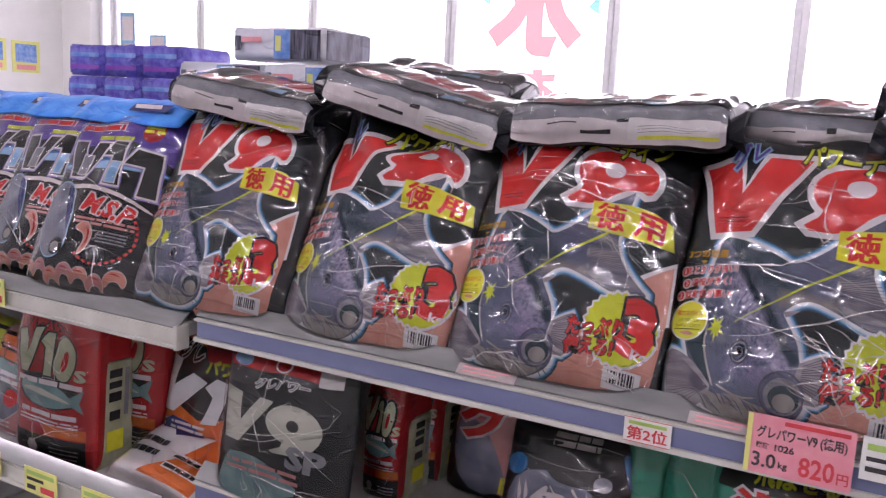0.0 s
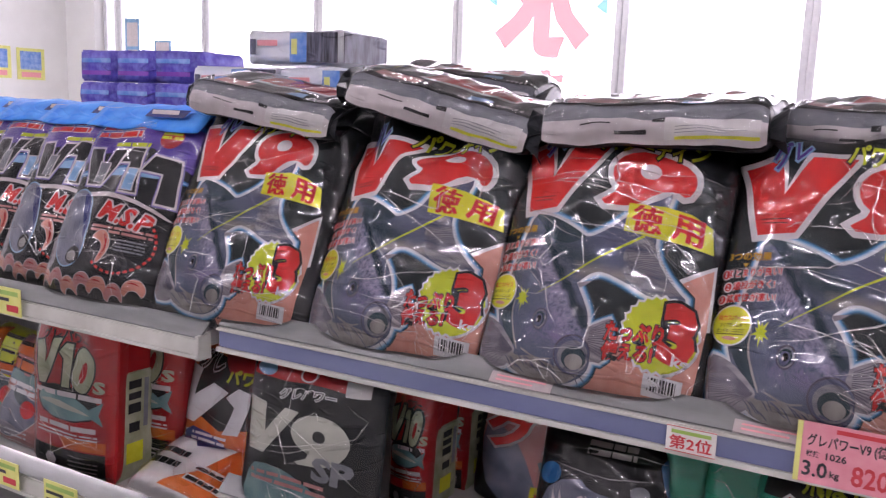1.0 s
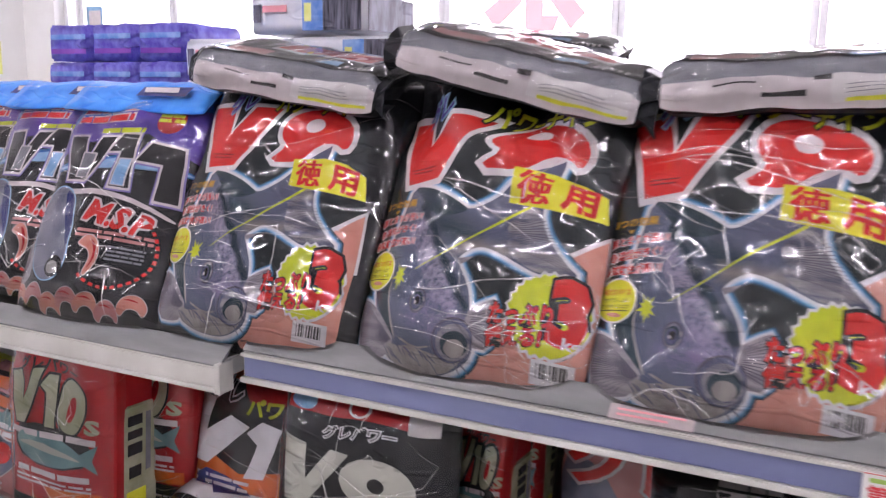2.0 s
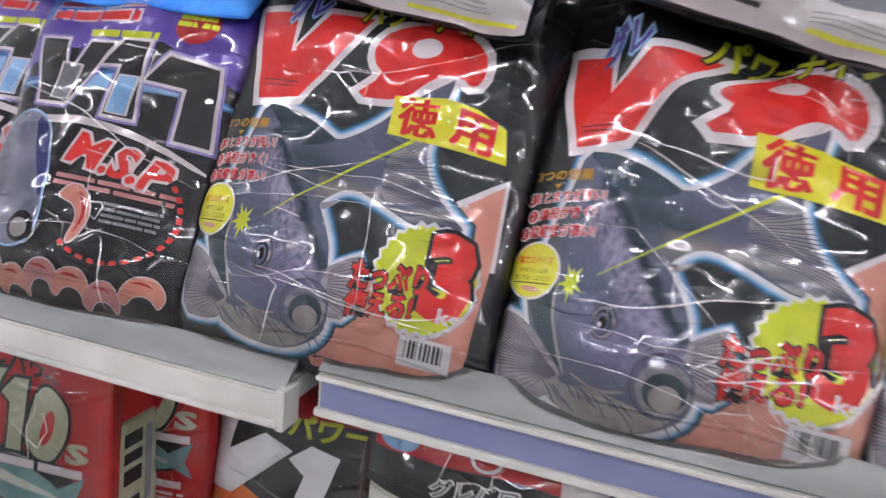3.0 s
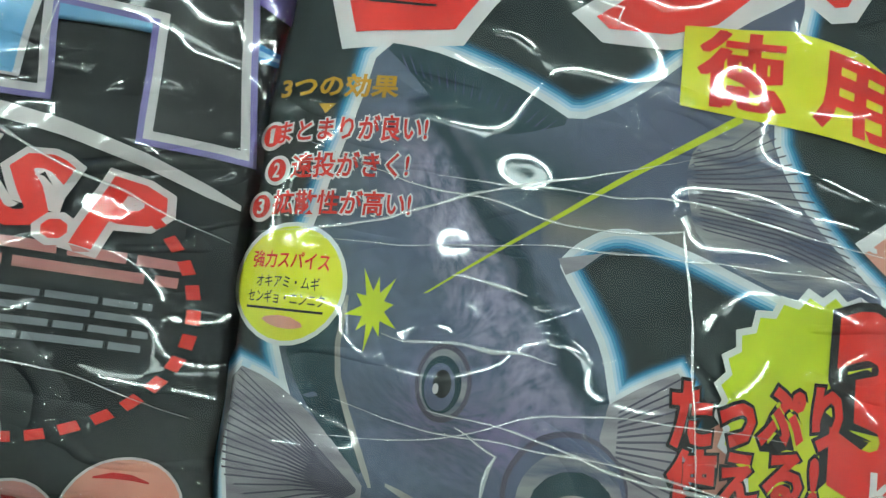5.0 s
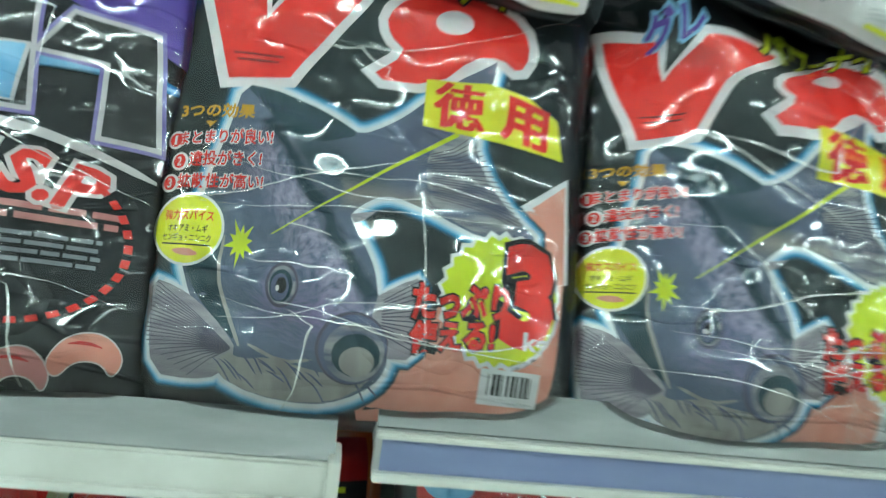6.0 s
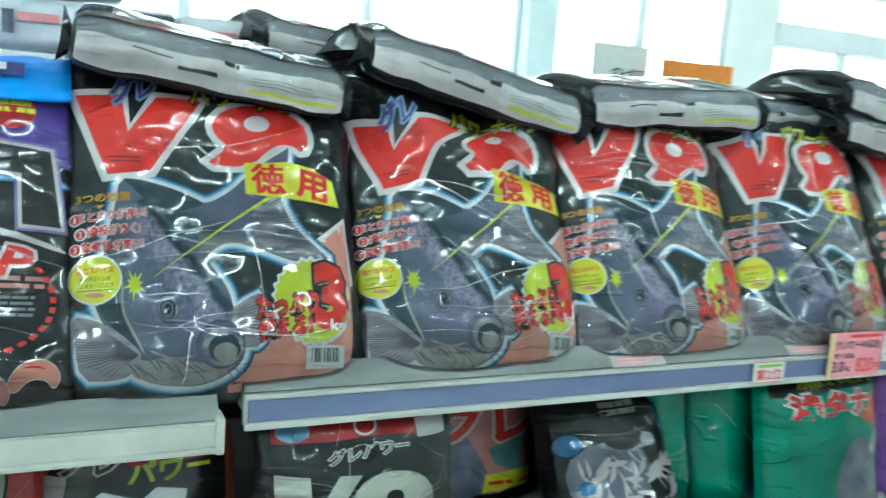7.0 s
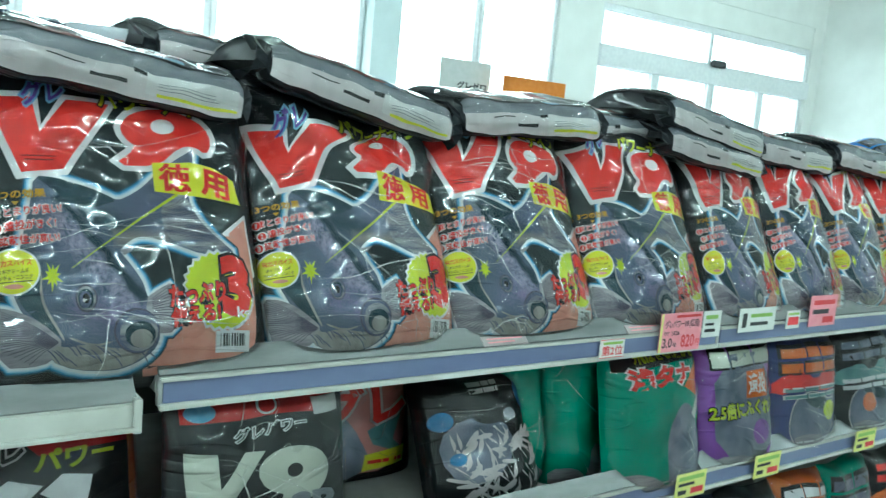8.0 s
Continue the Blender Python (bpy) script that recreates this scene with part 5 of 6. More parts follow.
@functools.lru_cache(maxsize=None)
def orange_art(w, h):
    o = lambda pts: outline(pts, w, h)
    vee = [(0.0, 0.85), (0.16, 0.82), (0.14, 0.62), (0.34, 0.75), (0.52, 0.7), (0.2, 0.42), (0.02, 0.42)]
    return [("black_field", INK, 0.8, o([(0.0, 0.55), (0.1, 0.98), (1.0, 0.92), (1.0, 0.5), (0.5, 0.4)])), ("red_top", CRIMSON, 1.2, o([(0.35, 1.0), (1.0, 1.0), (1.0, 0.86), (0.5, 0.86)])), ("letter_shape", WHITE, 2.2, o(vee)), ("letter_shape", WHITE, 2.2, o([(0.5, 0.66), (0.62, 0.75), (0.78, 0.72), (0.7, 0.4), (0.54, 0.38), (0.6, 0.6)])), ("script_edge", PALE, 2.0, words("グレ", 0.12, 0.83, 0.42, 0.97, w, h, 0.09)), ("script_lettering", INK, 2.8, words("グレ", 0.12, 0.83, 0.42, 0.97, w, h, 0.02)), ("yellow_print", LIME, 2.4, words("パワー", 0.48, 0.78, 0.9, 0.88, w, h, 0.04)), ("navy_patch", NAVY, 1.4, o(smooth_loop([(0.1, 0.4), (0.5, 0.36), (0.8, 0.2), (0.5, 0.05), (0.1, 0.15)]))), ("claim_print", PALE, 2.0, bars(0.1, 0.6, 0.3, 0.38, 2, w, h, 17)), ("foot_print", INK, 2.0, bars(0.45, 0.95, 0.04, 0.12, 1, w, h, 18, 0.8))]


@functools.lru_cache(maxsize=None)
def rose_art(w, h):
    o = lambda pts: outline(pts, w, h)
    return [("rose_field", ROSE, 0.8, o(smooth_loop([(0.03, 0.4), (0.1, 0.95), (0.9, 0.95), (0.97, 0.4), (0.8, 0.05), (0.2, 0.05)]))), ("fish_print", SLATE, 1.4, o(smooth_loop([(0.05, 0.6), (0.2, 0.66), (0.4, 0.5), (0.6, 0.1), (0.3, -0.02), (0.08, 0.2)]))), ("tail_print", TEAL, 1.6, o([(0.55, 0.4), (0.9, 0.55), (0.8, 0.3), (0.95, 0.15), (0.6, 0.28)])), ("title_edge", PALE, 2.0, words("グレ", 0.12, 0.46, 0.92, 0.79, w, h, 0.1, -0.04)), ("title_lettering", RED, 2.8, words("グレ", 0.12, 0.46, 0.92, 0.79, w, h, 0.045, -0.04)), ("yellow_badge", YELLOW, 2.4, o([(0.5, 0.06), (0.9, 0.1), (0.92, 0.24), (0.52, 0.2)])), ("badge_print", RED, 3.0, bars(0.55, 0.88, 0.12, 0.18, 1, w, h, 19))]


@functools.lru_cache(maxsize=None)
def skeleton_art(w, h):
    """Black bag with white bone-like strokes and a pale patch."""
    rng = random.Random(8)
    o = lambda pts: outline(pts, w, h)
    art = [("pale_patch", SLATE, 0.8, o(smooth_loop([(0.02, 0.4), (0.1, 0.62), (0.4, 0.66), (0.7, 0.5), (0.6, 0.2), (0.15, 0.1)]))), ("skull_shape", INK, 1.2, o(smooth_loop([(0.3, 0.6), (0.25, 0.85), (0.45, 0.97), (0.75, 0.9), (0.8, 0.65), (0.55, 0.55)], 2))), ("header_print", PALE, 1.8, bars(0.32, 0.62, 0.82, 0.93, 2, w, h, 20, 0.7)), ("eye_ring", GREY, 1.8, o(oval(0.68, 0.62, 0.06, 0.05))), ("blue_patch", DEEPBLUE, 1.0, merge(o(oval(0.08, 0.66, 0.08, 0.07)), o(smooth_loop([(0.75, 0.9), (0.95, 0.8), (0.98, 0.5), (0.85, 0.6)]))))]
    strokes = []
    for i in range(85):
        u, v, a = rng.uniform(0.1, 0.9), rng.uniform(0.0, 0.5), rng.uniform(0, 6.28)
        du, dv = 0.085 * math.cos(a), 0.07 * math.sin(a)
        strokes.append(o(smooth_loop([(u - du, v - dv), (u + 0.03, v - 0.02), (u + du, v + dv), (u + du * 0.7, v + dv + 0.02), (u - 0.01, v + 0.025), (u - du, v - dv + 0.02)])))
    art.append(("fine_print", PALE, 2.0, merge(*strokes)))
    art.append(("blue_mark", DEEPBLUE, 2.2, o(oval(0.15, 0.35, 0.06, 0.05))))
    return art


@functools.lru_cache(maxsize=None)
def green_art(w, h):
    o = lambda pts: outline(pts, w, h)
    return [("fish_print", SLATE, 1.2, o(smooth_loop([(0.5, 0.0), (0.62, 0.3), (0.95, 0.2), (0.95, -0.04), (0.6, -0.06)]))), ("fin_print", FIN, 1.8, o(smooth_loop([(0.02, 0.1), (0.3, 0.12), (0.55, 0.02), (0.5, -0.06), (0.05, -0.05)]))), ("dark_side", INK, 1.0, o([(0.86, 0.0), (1.0, 0.0), (1.0, 0.7), (0.9, 0.6)])), ("title_print", CRIMSON, 1.8, o(smooth_loop([(0.55, 0.9), (0.9, 0.92), (0.92, 1.0), (0.55, 0.98)])))]


@functools.lru_cache(maxsize=None)
def shallow_art(w, h):
    o = lambda pts: outline(pts, w, h)
    return [("black_header", INK, 0.8, o([(0.0, 0.86), (1.0, 0.9), (1.0, 1.03), (0.0, 1.03)])), ("header_lettering", LIME, 1.6, words("飛ばせる!深かせ", 0.2, 0.91, 0.95, 0.99, w, h, 0.04)), ("fish_print", SLATE, 1.2, o(smooth_loop([(0.45, -0.05), (0.5, 0.4), (0.66, 0.6), (0.85, 0.55), (0.95, 0.3), (0.9, -0.05)], 2))), ("fish_edge", FIN, 1.0, o(smooth_loop([(0.0, 0.1), (0.2, 0.12), (0.5, 0.0), (0.45, -0.06), (0.02, -0.06)]))), ("title_edge", WHITE, 1.8, words("浅タナ", 0.12, 0.72, 0.82, 0.87, w, h, 0.12)), ("title_lettering", RED, 2.6, words("浅タナ", 0.12, 0.72, 0.82, 0.87, w, h, 0.05)), ("red_flash", ORANGERED, 1.6, o([(0.7, 0.7), (1.0, 0.9), (1.0, 0.55), (0.9, 0.62)])), ("pale_flash", PALE, 2.0, o([(0.82, 0.5), (0.98, 0.7), (0.99, 0.62), (0.88, 0.45)]))]


@functools.lru_cache(maxsize=None)
def swell_art(w, h):
    o = lambda pts: outline(pts, w, h)
    return [("slate_field", SLATE, 0.8, o(smooth_loop([(0.1, 0.9), (0.9, 0.9), (0.95, 0.0), (0.1, 0.0)]))), ("title_edge", INK, 1.4, bars(0.08, 0.95, 0.78, 0.96, 1, w, h, 21, 0.95)), ("title_print", SILVER, 2.2, bars(0.1, 0.93, 0.8, 0.95, 1, w, h, 21, 0.8)), ("red_panel", ORANGERED, 1.8, o(rect(0.5, 0.52, 0.82, 0.74))), ("panel_lettering", WHITE, 2.4, words("遠投", 0.53, 0.55, 0.79, 0.71, w, h, 0.03)), ("claim_edge", INK, 2.0, words("2.5倍にふくれる", 0.06, 0.38, 0.95, 0.5, w, h, 0.1)), ("claim_lettering", LIME, 2.8, words("2.5倍にふくれる", 0.06, 0.38, 0.95, 0.5, w, h, 0.04)), ("violet_patch", VIOLET, 1.6, o(oval(0.68, 0.24, 0.14, 0.1))), ("fin_print", FIN, 1.5, o(smooth_loop([(0.05, 0.1), (0.5, 0.08), (0.8, -0.04), (0.05, -0.05)])))]


@functools.lru_cache(maxsize=None)
def mixed_art(w, h, seed=0):
    """A bag seen small: a title block, a picture patch, badges."""
    rng = random.Random(seed)
    o = lambda pts: outline(pts, w, h)
    mats = [LIME, RED, WHITE, SLATE, BLUE, ORANGERED, TEAL, PINK]
    rng.shuffle(mats)
    v = rng.uniform(0.6, 0.75)
    fish = smooth_loop([(0.1, 0.1), (0.18, 0.42), (0.45, rng.uniform(0.48, 0.58)), (0.75, 0.38), (0.95, 0.46), (0.9, 0.2), (0.6, 0.02), (0.3, 0.0)], 2)
    spikes = smooth_loop([(0.0, 0.62), (0.3, 0.7), (0.5, 0.58), (0.7, 0.72), (1.0, 0.6), (1.0, 0.5), (0.6, 0.48), (0.3, 0.55), (0.0, 0.46)])
    return [("colour_flash", mats[4], 0.7, o(spikes)), ("picture_edge", PALE, 1.0, o(grow(fish, 0.002, w, h))), ("picture_print", mats[0] if mats[0] not in (LIME, WHITE) else SLATE, 1.3, o(fish)), ("picture_shade", BACKFIN, 1.6, o(smooth_loop([(0.3, 0.45), (0.5, 0.5), (0.75, 0.36), (0.88, 0.3), (0.6, 0.32), (0.4, 0.36)]))), ("picture_belly", FIN, 1.6, o(smooth_loop([(0.12, 0.1), (0.3, 0.14), (0.6, 0.1), (0.6, 0.03), (0.3, 0.01)]))), ("title_edge", INK, 1.9, bars(0.05, 0.95, v - 0.02, 0.95, 2, w, h, seed, 0.85)), ("title_print", mats[1], 2.4, bars(0.08, 0.93, v, 0.94, 2, w, h, seed, 0.62)), ("badge", mats[2], 2.2, o(oval(rng.uniform(0.2, 0.8), 0.3, 0.12, 0.09))), ("claim_edge", WHITE, 2.2, bars(0.08, 0.92, 0.435, 0.565, 2, w, h, seed + 1, 0.62)), ("claim_print", mats[3], 2.6, bars(0.1, 0.9, 0.44, 0.56, 2, w, h, seed + 1, 0.45)), ("foot_print", WHITE, 2.0, bars(0.1, 0.8, 0.02, 0.1, 2, w, h, seed + 2, 0.4))]


@functools.lru_cache(maxsize=None)
def slip_art(w, h):
    """White bag with orange and black strokes."""
    o = lambda pts: outline(pts, w, h)
    return [("orange_panel", ORANGERED, 0.8, o([(0.35, 0.0), (1.0, 0.0), (1.0, 0.9), (0.8, 0.8), (0.6, 0.3)])), ("navy_patch", NAVY, 1.2, o(smooth_loop([(0.3, 0.6), (0.6, 0.7), (0.75, 0.95), (0.4, 0.95)]))), ("black_script", INK, 1.6, bars(0.05, 0.4, 0.25, 0.6, 2, w, h, 41, 0.5)), ("white_script", WHITE, 2.0, bars(0.55, 0.95, 0.15, 0.5, 2, w, h, 42, 0.5)), ("black_script", INK, 2.4, bars(0.57, 0.94, 0.17, 0.5, 2, w, h, 42, 0.3))]


LOW = "bait bags on the lower shelf"
pouch("white and orange printed bait bag lying on the lower shelf", LOW, -0.9, 0.69, 0.985, 0.19, 0.13, 0.03, 151, SLIPWHITE, slip_art, lean=68, turn=-6)
pouch("silver-lettered black bait bag standing on the lower shelf", LOW, -0.672, 0.702, 1.0, 0.2, 0.217, 0.03, 51, BLACK, silver_art, lean=10, turn=2, folds=16)
pouch("orange and black bait bag with white letter shapes", LOW, -0.885, 0.78, 0.975, 0.19, 0.205, 0.035, 52, ORANGERED, orange_art, lean=16)
pouch("rose and black bait bag with a large red title", LOW, -0.418, 0.925, 1.005, 0.19, 0.175, 0.045, 53, BLACK, rose_art, lean=12)
pouch("black bait bag with white bone-like strokes", LOW, -0.268, 0.775, 1.0, 0.195, 0.185, 0.055, 54, BLACK, skeleton_art, lean=24, turn=4)
pouch("black bait bag with blue patches tucked behind the others", LOW, -0.17, 0.88, 1.01, 0.14, 0.17, 0.045, 154, BLACK, skeleton_art, lean=8, turn=-6)
for k, (sx, dy) in enumerate(((-0.18, 0.1), (-0.12, 0.05), (-0.062, 0.02))):
    pouch("plain green bait bag squeezed into a row", "green bait bags", sx, 0.76 + dy, 1.01, 0.12, 0.2, 0.05, 55 + k, GREEN, green_art, lean=10)
pouch("green bait bag with a black header and red title", LOW, 0.012, 0.698, 1.01, 0.19, 0.215, 0.05, 58, GREEN, shallow_art, lean=12)
pouch("violet bait bag with a yellow title band", LOW, 0.222, 0.7, 1.01, 0.19, 0.215, 0.05, 59, VIOLET, swell_art, lean=12)
for k, (sx, mat) in enumerate(((0.425, NAVY), (0.63, BLACK), (0.84, SLATE), (1.05, GREEN), (1.26, CRIMSON))):
    pouch("glossy printed bait bag on the lower shelf", LOW, sx + 0.012, 0.705, 1.01, 0.2, 0.21, 0.05, 60 + k, mat, functools.partial(mixed_art, seed=60 + k), lean=12)
for k in range(9):
    pouch("small bright printed bait bag on the bottom shelf", "bait bags on the bottom shelf", 0.0 + 0.17 * k, 0.7, 0.71, 0.16, 0.22, 0.04, 70 + k, (LIME, NAVY, BLACK, ORANGERED, GREEN, BLACK, YELLOW, CRIMSON, TEAL)[k], functools.partial(mixed_art, seed=70 + k), lean=10)
for k in range(6):
    pouch("small bright printed bait bag lying in a heap", "bait bags at the end of the shelf", -1.27 - 0.1 * k, 0.72 + 0.03 * (k % 2), 0.98, 0.15, 0.17, 0.035, 80 + k, (ROSE, LIME, ORANGERED, SILVER, NAVY, CRIMSON)[k], functools.partial(mixed_art, seed=80 + k), lean=22, turn=6 * (k % 3 - 1))


def gusset_bag(x, y, z, w, d, h, seed, turn):
    """A square-bottomed bag with printed side folds."""
    bag = empty("gusset_bag", pose(x, y, z, -4, 0, turn), "crimson square-bottomed bait bag with printed side folds", "bait bag", "crimson bait bags")
    place = bag_face(w, h, 0.02, seed, 0.35, power=4.0)
    bag_body(place, CRIMSON, bag, w, h, d * 0.95)
    put_art(crimson_art(w, h), place, w, h, bag)
    film_creases(place, w, h, bag, seed, 12, 0.0042, 0.0007)
    clear_wrap(place, bag, seed, 0.0034, 0.8, 0.004)
    x1 = w / 2
    part("side_panel", box(x1 - 0.001, x1 + 0.004, 0.004, d - 0.004, -0.02, h * 0.72, 0.0015), OLIVE, bag, "pale printed side fold")
    part("side_top", box(x1 - 0.001, x1 + 0.003, 0.012, d - 0.012, h * 0.722, h * 0.98, 0.001), CRIMSON, bag)
    part("side_letter", box(x1 + 0.0045, x1 + 0.0052, d * 0.32, d * 0.62, h * 0.6, h * 0.66), INK, bag)
    part("side_letter", box(x1 + 0.0045, x1 + 0.0052, d * 0.32, d * 0.62, h * 0.52, h * 0.57), INK, bag)
    part("side_letter", box(x1 + 0.0045, x1 + 0.0052, d * 0.32, d * 0.62, h * 0.42, h * 0.49), INK, bag)
    part("side_script", box(x1 + 0.0045, x1 + 0.0052, d * 0.7, d * 0.8, h * 0.3, h * 0.66), GREY, bag)
    part("side_mark", box(x1 + 0.0045, x1 + 0.0052, d * 0.35, d * 0.6, h * 0.28, h * 0.35), INK, bag)
    part("side_badge", box(x1 + 0.0045, x1 + 0.0052, d * 0.3, d * 0.7, h * 0.05, h * 0.2), YELLOW, bag)
    return bag


for k in range(3):
    gusset_bag(-1.005 + 0.042 * k, 0.7 + 0.1 * k, 1.0, 0.155, 0.085, 0.22, 90 + k, 3)
for k in range(3):
    gusset_bag(-0.475 + 0.01 * k, 0.85 + 0.09 * k, 1.025, 0.06, 0.08, 0.15, 94 + k, 0)


# ---- price cards ----
def card(name, label, x0, x1, z0, z1, y, material, prints, tilt=0.0, group="price cards"):
    """A flat card facing the aisle; prints: (material, text or None, x0, z0, x1, z1) in shares of the card."""
    w, h = x1 - x0, z1 - z0
    c = empty(name, pose(x0, y, z0, tilt), label, "price card", group)
    sheet = part("sheet", box(0, w, 0, 0.0012, 0, h), material, c)
    for k, (mat, text, a, b, e, f) in enumerate(prints):
        flat, faces = words(text, a, b, e, f, w, h, 0.02, curved=False) if text else outline(rect(a, b, e, f), w, h, 0.2)
        raw("lettering" if text else "print_bar", [(u, -0.0006 - 0.0002 * k / 8, v) for u, v in flat], faces, mat, sheet, smooth=False)
    return c


card("price_card", "pink price card with black and red print", 0.04, 0.137, 1.245, 1.305, 0.696, PAPERPINK, [(PAPERYELLOW, None, 0.0, 0.0, 0.05, 1.0), (INKBLACK, "グレパワーV9", 0.1, 0.62, 0.66, 0.82), (INKBLACK, "(徳用)", 0.69, 0.6, 0.93, 0.82), (INKBLACK, "税抜", 0.1, 0.44, 0.22, 0.54), (INKBLACK, "1026", 0.28, 0.43, 0.46, 0.54), (INKBLACK, "3.0", 0.08, 0.12, 0.3, 0.36), (INKBLACK, "kg", 0.33, 0.12, 0.41, 0.26), (INKRED, "820", 0.52, 0.1, 0.84, 0.42), (INKRED, "円", 0.87, 0.1, 0.97, 0.28), (INKRED, None, 0.35, 0.88, 0.95, 0.95)])
card("rank_card", "small white card with red rank lettering", -0.083, -0.033, 1.246, 1.273, 0.698, PAPER, [(INKRED, None, 0.0, 0.0, 1.0, 0.03), (INKRED, None, 0.0, 0.97, 1.0, 1.0), (INKGREEN, None, 0.1, 0.72, 0.9, 0.86), (INKRED, "第2位", 0.08, 0.12, 0.92, 0.64)])
card("price_card", "white price card with grey print", 0.142, 0.186, 1.262, 1.304, 0.697, PAPER, [(INKGREEN, None, 0.1, 0.7, 0.8, 0.85), (INKBLACK, None, 0.1, 0.45, 0.6, 0.55), (INKBLACK, None, 0.1, 0.2, 0.7, 0.32)])
card("price_card", "white price card with grey print", 0.235, 0.335, 1.264, 1.304, 0.697, PAPER, [(INKBLACK, None, 0.08, 0.2, 0.2, 0.8), (INKGREEN, None, 0.3, 0.6, 0.9, 0.75), (INKBLACK, None, 0.3, 0.25, 0.8, 0.4)])
card("rank_card", "small white card with red rank lettering", 0.372, 0.412, 1.262, 1.294, 0.698, PAPER, [(INKRED, None, 0.1, 0.2, 0.9, 0.65), (INKGREEN, None, 0.1, 0.75, 0.9, 0.88)])
card("price_card", "pink price card with red print", 0.44, 0.525, 1.262, 1.318, 0.697, PAPERPINK, [(INKRED, None, 0.1, 0.7, 0.9, 0.85), (INKBLACK, None, 0.1, 0.4, 0.7, 0.55), (INKRED, None, 0.5, 0.1, 0.9, 0.3)])
for k, (x, z, y) in enumerate(((-1.125, 0.972, 0.632), (-0.99, 0.966, 0.632), (-0.86, 0.966, 0.632), (0.12, 0.998, 0.69), (0.33, 0.998, 0.69), (0.66, 0.998, 0.69))):
    card("price_card", "yellow price card with green and red print", x, x + 0.075, z, z + 0.042, y, PAPERYELLOW, [(INKGREEN, None, 0.08, 0.72, 0.92, 0.88), (INKBLACK, None, 0.08, 0.5, 0.6, 0.62), (INKBLACK, None, 0.08, 0.16, 0.35, 0.34), (INKRED, None, 0.5, 0.14, 0.92, 0.38)])
card("price_card", "yellow price card with green and red print", -1.17, -1.1, 1.23, 1.275, 0.684, PAPERYELLOW, [(INKGREEN, None, 0.08, 0.72, 0.92, 0.88), (INKBLACK, None, 0.08, 0.5, 0.6, 0.62), (INKRED, None, 0.5, 0.14, 0.92, 0.38)])
for x in (-0.29, -0.02):
    strip = card("shelf_slip", "faded paper slip under the plastic guard lip", x, x + 0.075, 1.277, 1.292, 0.7035, SLIP, [(INKPINK, None, 0.1, 0.6, 0.9, 0.75), (INKPINK, None, 0.1, 0.25, 0.7, 0.4)], -48)


# ---- signs and posters ----
def translucent(name, color):
    m = bpy.data.materials.new(name)
    m.use_nodes = True
    t = m.node_tree
    t.nodes.remove(t.nodes["Principled BSDF"])
    tr = node(t, "ShaderNodeBsdfTranslucent", Color=(*color, 1))
    t.links.new(tr.outputs[0], t.nodes["Material Output"].inputs[0])
    return m


SIGNRED = translucent("red_window_film", (0.56, 0.25, 0.26))
SIGNBLUE = translucent("blue_window_film", (0.2, 0.42, 0.45))
sign = empty("window_lettering", pose(0, 3.885, 0), "red cut-film lettering on the window glass, seen from behind", "lettering")
for text, x0, x1, z0, z1 in (("水", -1.8, -1.37, 1.86, 2.33), ("あ", -1.68, -1.46, 1.59, 1.76)):
    flat, faces = words(text, 0, 0, 1, 1, 1, 1, 0.06, flip=True, curved=False)
    raw("character", [(x0 + u * (x1 - x0), 0, z0 + v * (z1 - z0)) for u, v in flat], faces, SIGNRED, sign, smooth=False)
for x, z in ((-1.86, 2.12), (-1.28, 2.07)):
    raw("blue_mark", [(x - 0.03, 0, z), (x + 0.03, 0, z - 0.04), (x + 0.03, 0, z + 0.06)], [(0, 1, 2)], SIGNBLUE, sign, smooth=False)


def poster(label, m, w, h, colors):
    p = empty("poster", m, label, "poster", "posters")
    sheet = part("sheet", box(0, w, 0, 0.002, 0, h), colors[0], p)
    part("picture", box(w * 0.12, w * 0.88, -0.001, -0.0004, h * 0.32, h * 0.9), colors[1], sheet)
    part("print_bar", box(w * 0.15, w * 0.85, -0.001, -0.0004, h * 0.08, h * 0.24), colors[2], sheet)


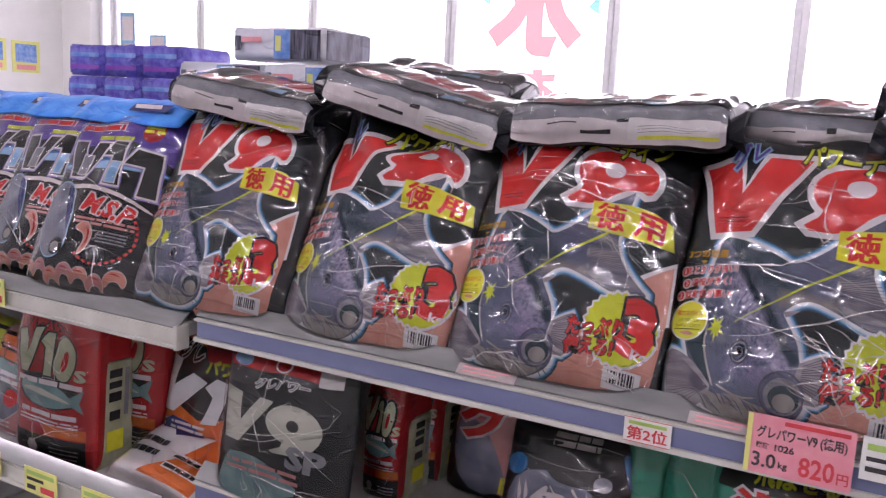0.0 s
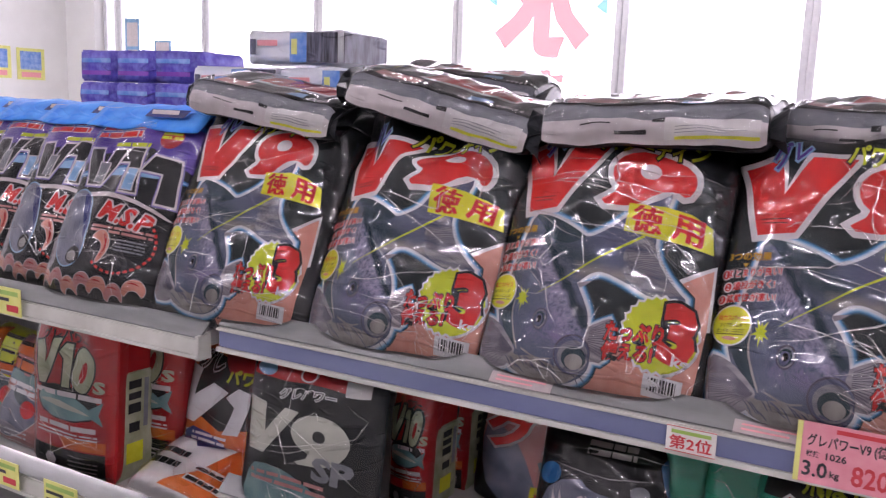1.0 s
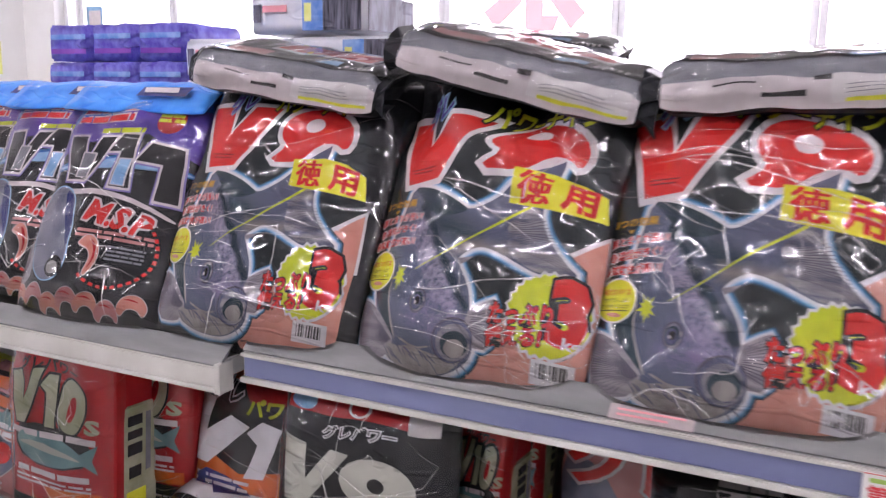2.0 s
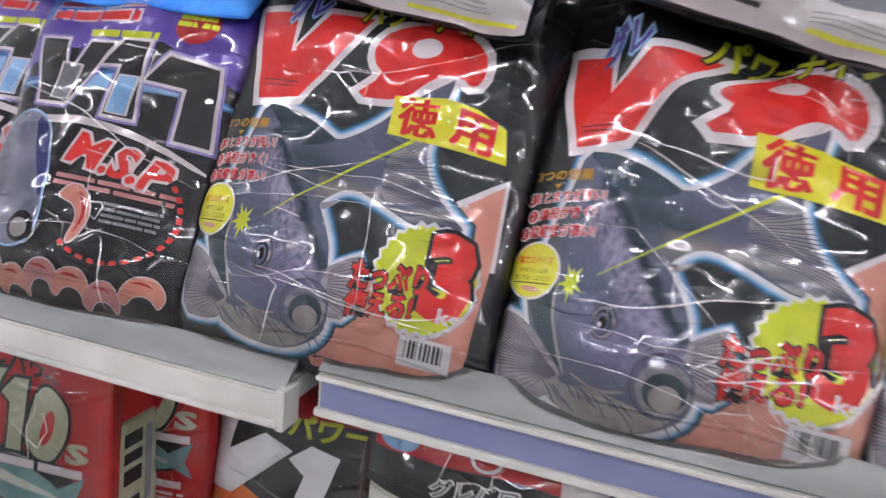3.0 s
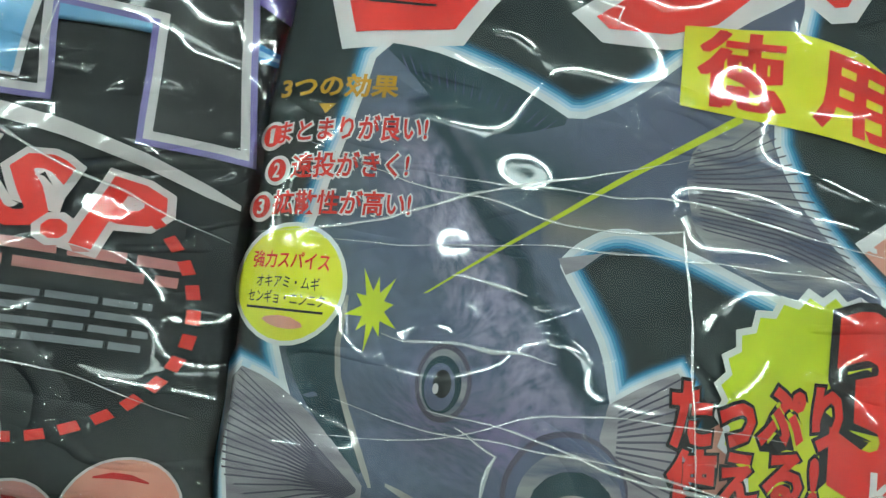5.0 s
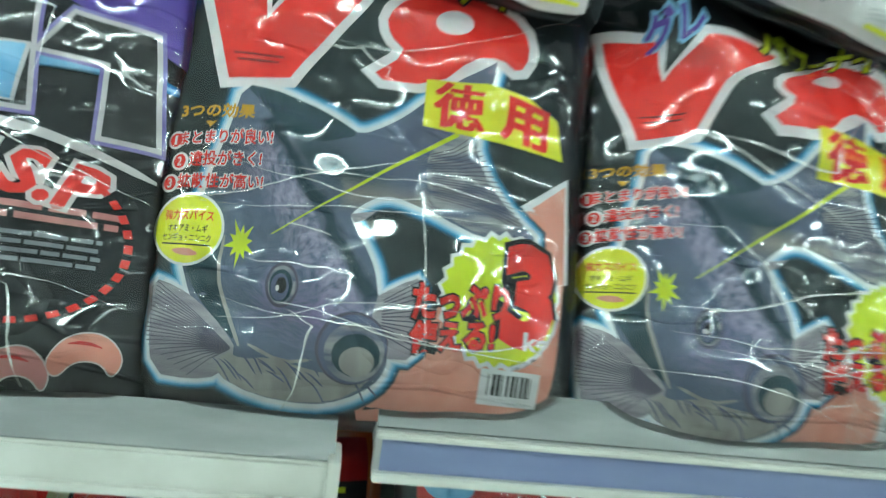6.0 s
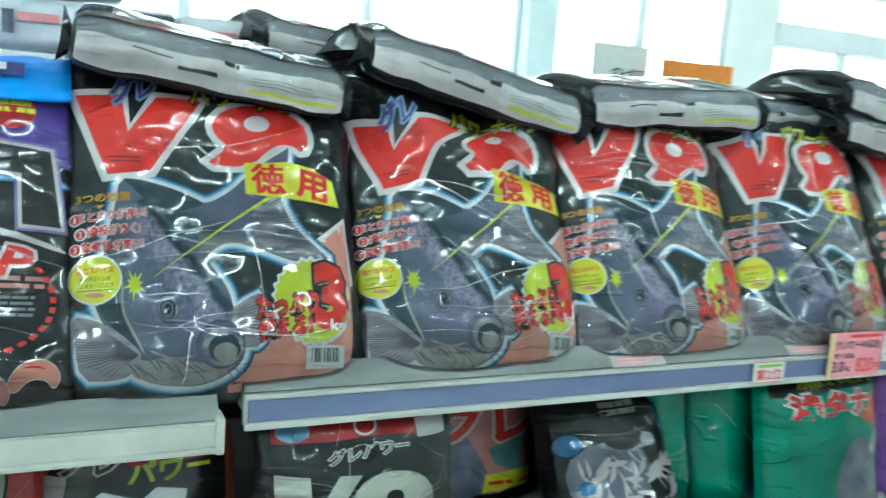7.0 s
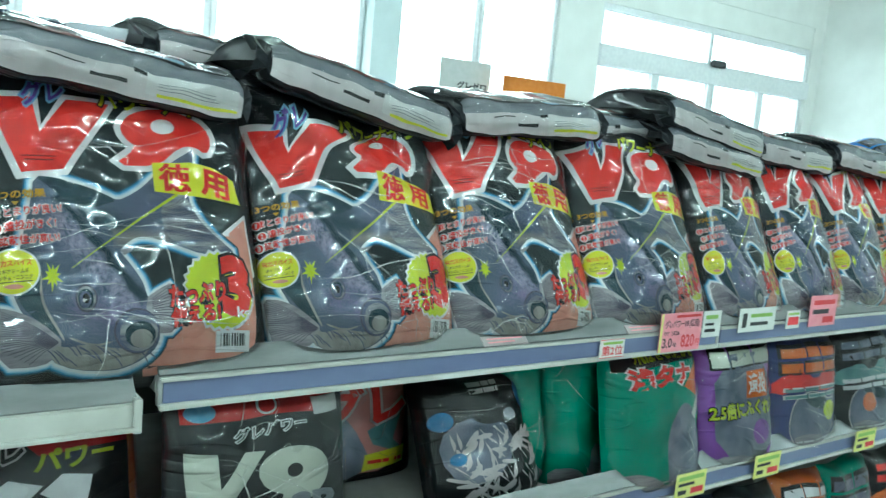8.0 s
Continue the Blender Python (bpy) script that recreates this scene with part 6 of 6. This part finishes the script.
poster("small poster with a blue picture on the white wall", pose(-4.995, 3.18, 1.65, 0, 0, 90), 0.2, 0.2, (PAPERYELLOW, BOXBLUE, INKPINK))
poster("small poster with a blue picture on the white wall", pose(-4.995, 3.42, 1.645, 0, 0, 90), 0.2, 0.2, (PAPERYELLOW, BOXBLUE, INKPINK))
poster("grey paper notice taped to the window", pose(-4.5, 3.86, 1.8), 0.13, 0.26, (GLOW, PALE, PALE))
poster("grey paper notice taped to the window", pose(-4.24, 3.86, 1.8), 0.15, 0.12, (GLOW, PALE, PALE))


def sign_stand(x0, x1, z0, z1, y, material, text, ink, label):
    s = empty("sign_stand", pose((x0 + x1) / 2, y, 0), label, "sign", "sign stands")
    w, h = x1 - x0, z1 - z0
    part("card", box(-w / 2, w / 2, 0, 0.003, z0, z1), material, s)
    part("pole", box(-0.006, 0.006, 0.004, 0.014, 0.02, z1 - 0.01, 0.002), ALU, s)
    part("base", box(-0.12, 0.12, -0.1, 0.12, 0.0, 0.02, 0.005), STEEL, s)
    for k, (tx, a, b, e, f, mat) in enumerate(text):
        flat, faces = words(tx, a, b, e, f, w, h, 0.04, curved=False)
        raw("lettering", [(u - w / 2, -0.001 - 0.0002 * k, z0 + v) for u, v in flat], faces, mat, s, smooth=False)


sign_stand(0.75, 1.015, 1.6, 1.737, 2.0, PAPERORANGE, [("ポイント", 0.4, 0.3, 0.95, 0.7, LIME)], LIME, "orange sign card with yellow lettering on a stand")
sign_stand(0.54, 0.735, 1.62, 1.768, 2.05, PAPER, [("グレゼロ", 0.35, 0.42, 0.92, 0.56, INKBLACK), ("-490", 0.3, 0.14, 0.95, 0.32, INKRED)], INKRED, "white handwritten price sign on a stand")


def far_pack(x, y, z, w, seed):
    p = pouch("blue and white printed bag lying on the far shelf", "far blue bags", x, y, z, w, 0.2, 0.04, seed, BLUE, functools.partial(mixed_art, seed=seed), lean=62, turn=4, name="far_bait_bag")
    return p


for k in range(3):
    far_pack(1.12 + 0.24 * k, 0.86, 1.5 + 0.03 * (k % 2), 0.22, 140 + k)
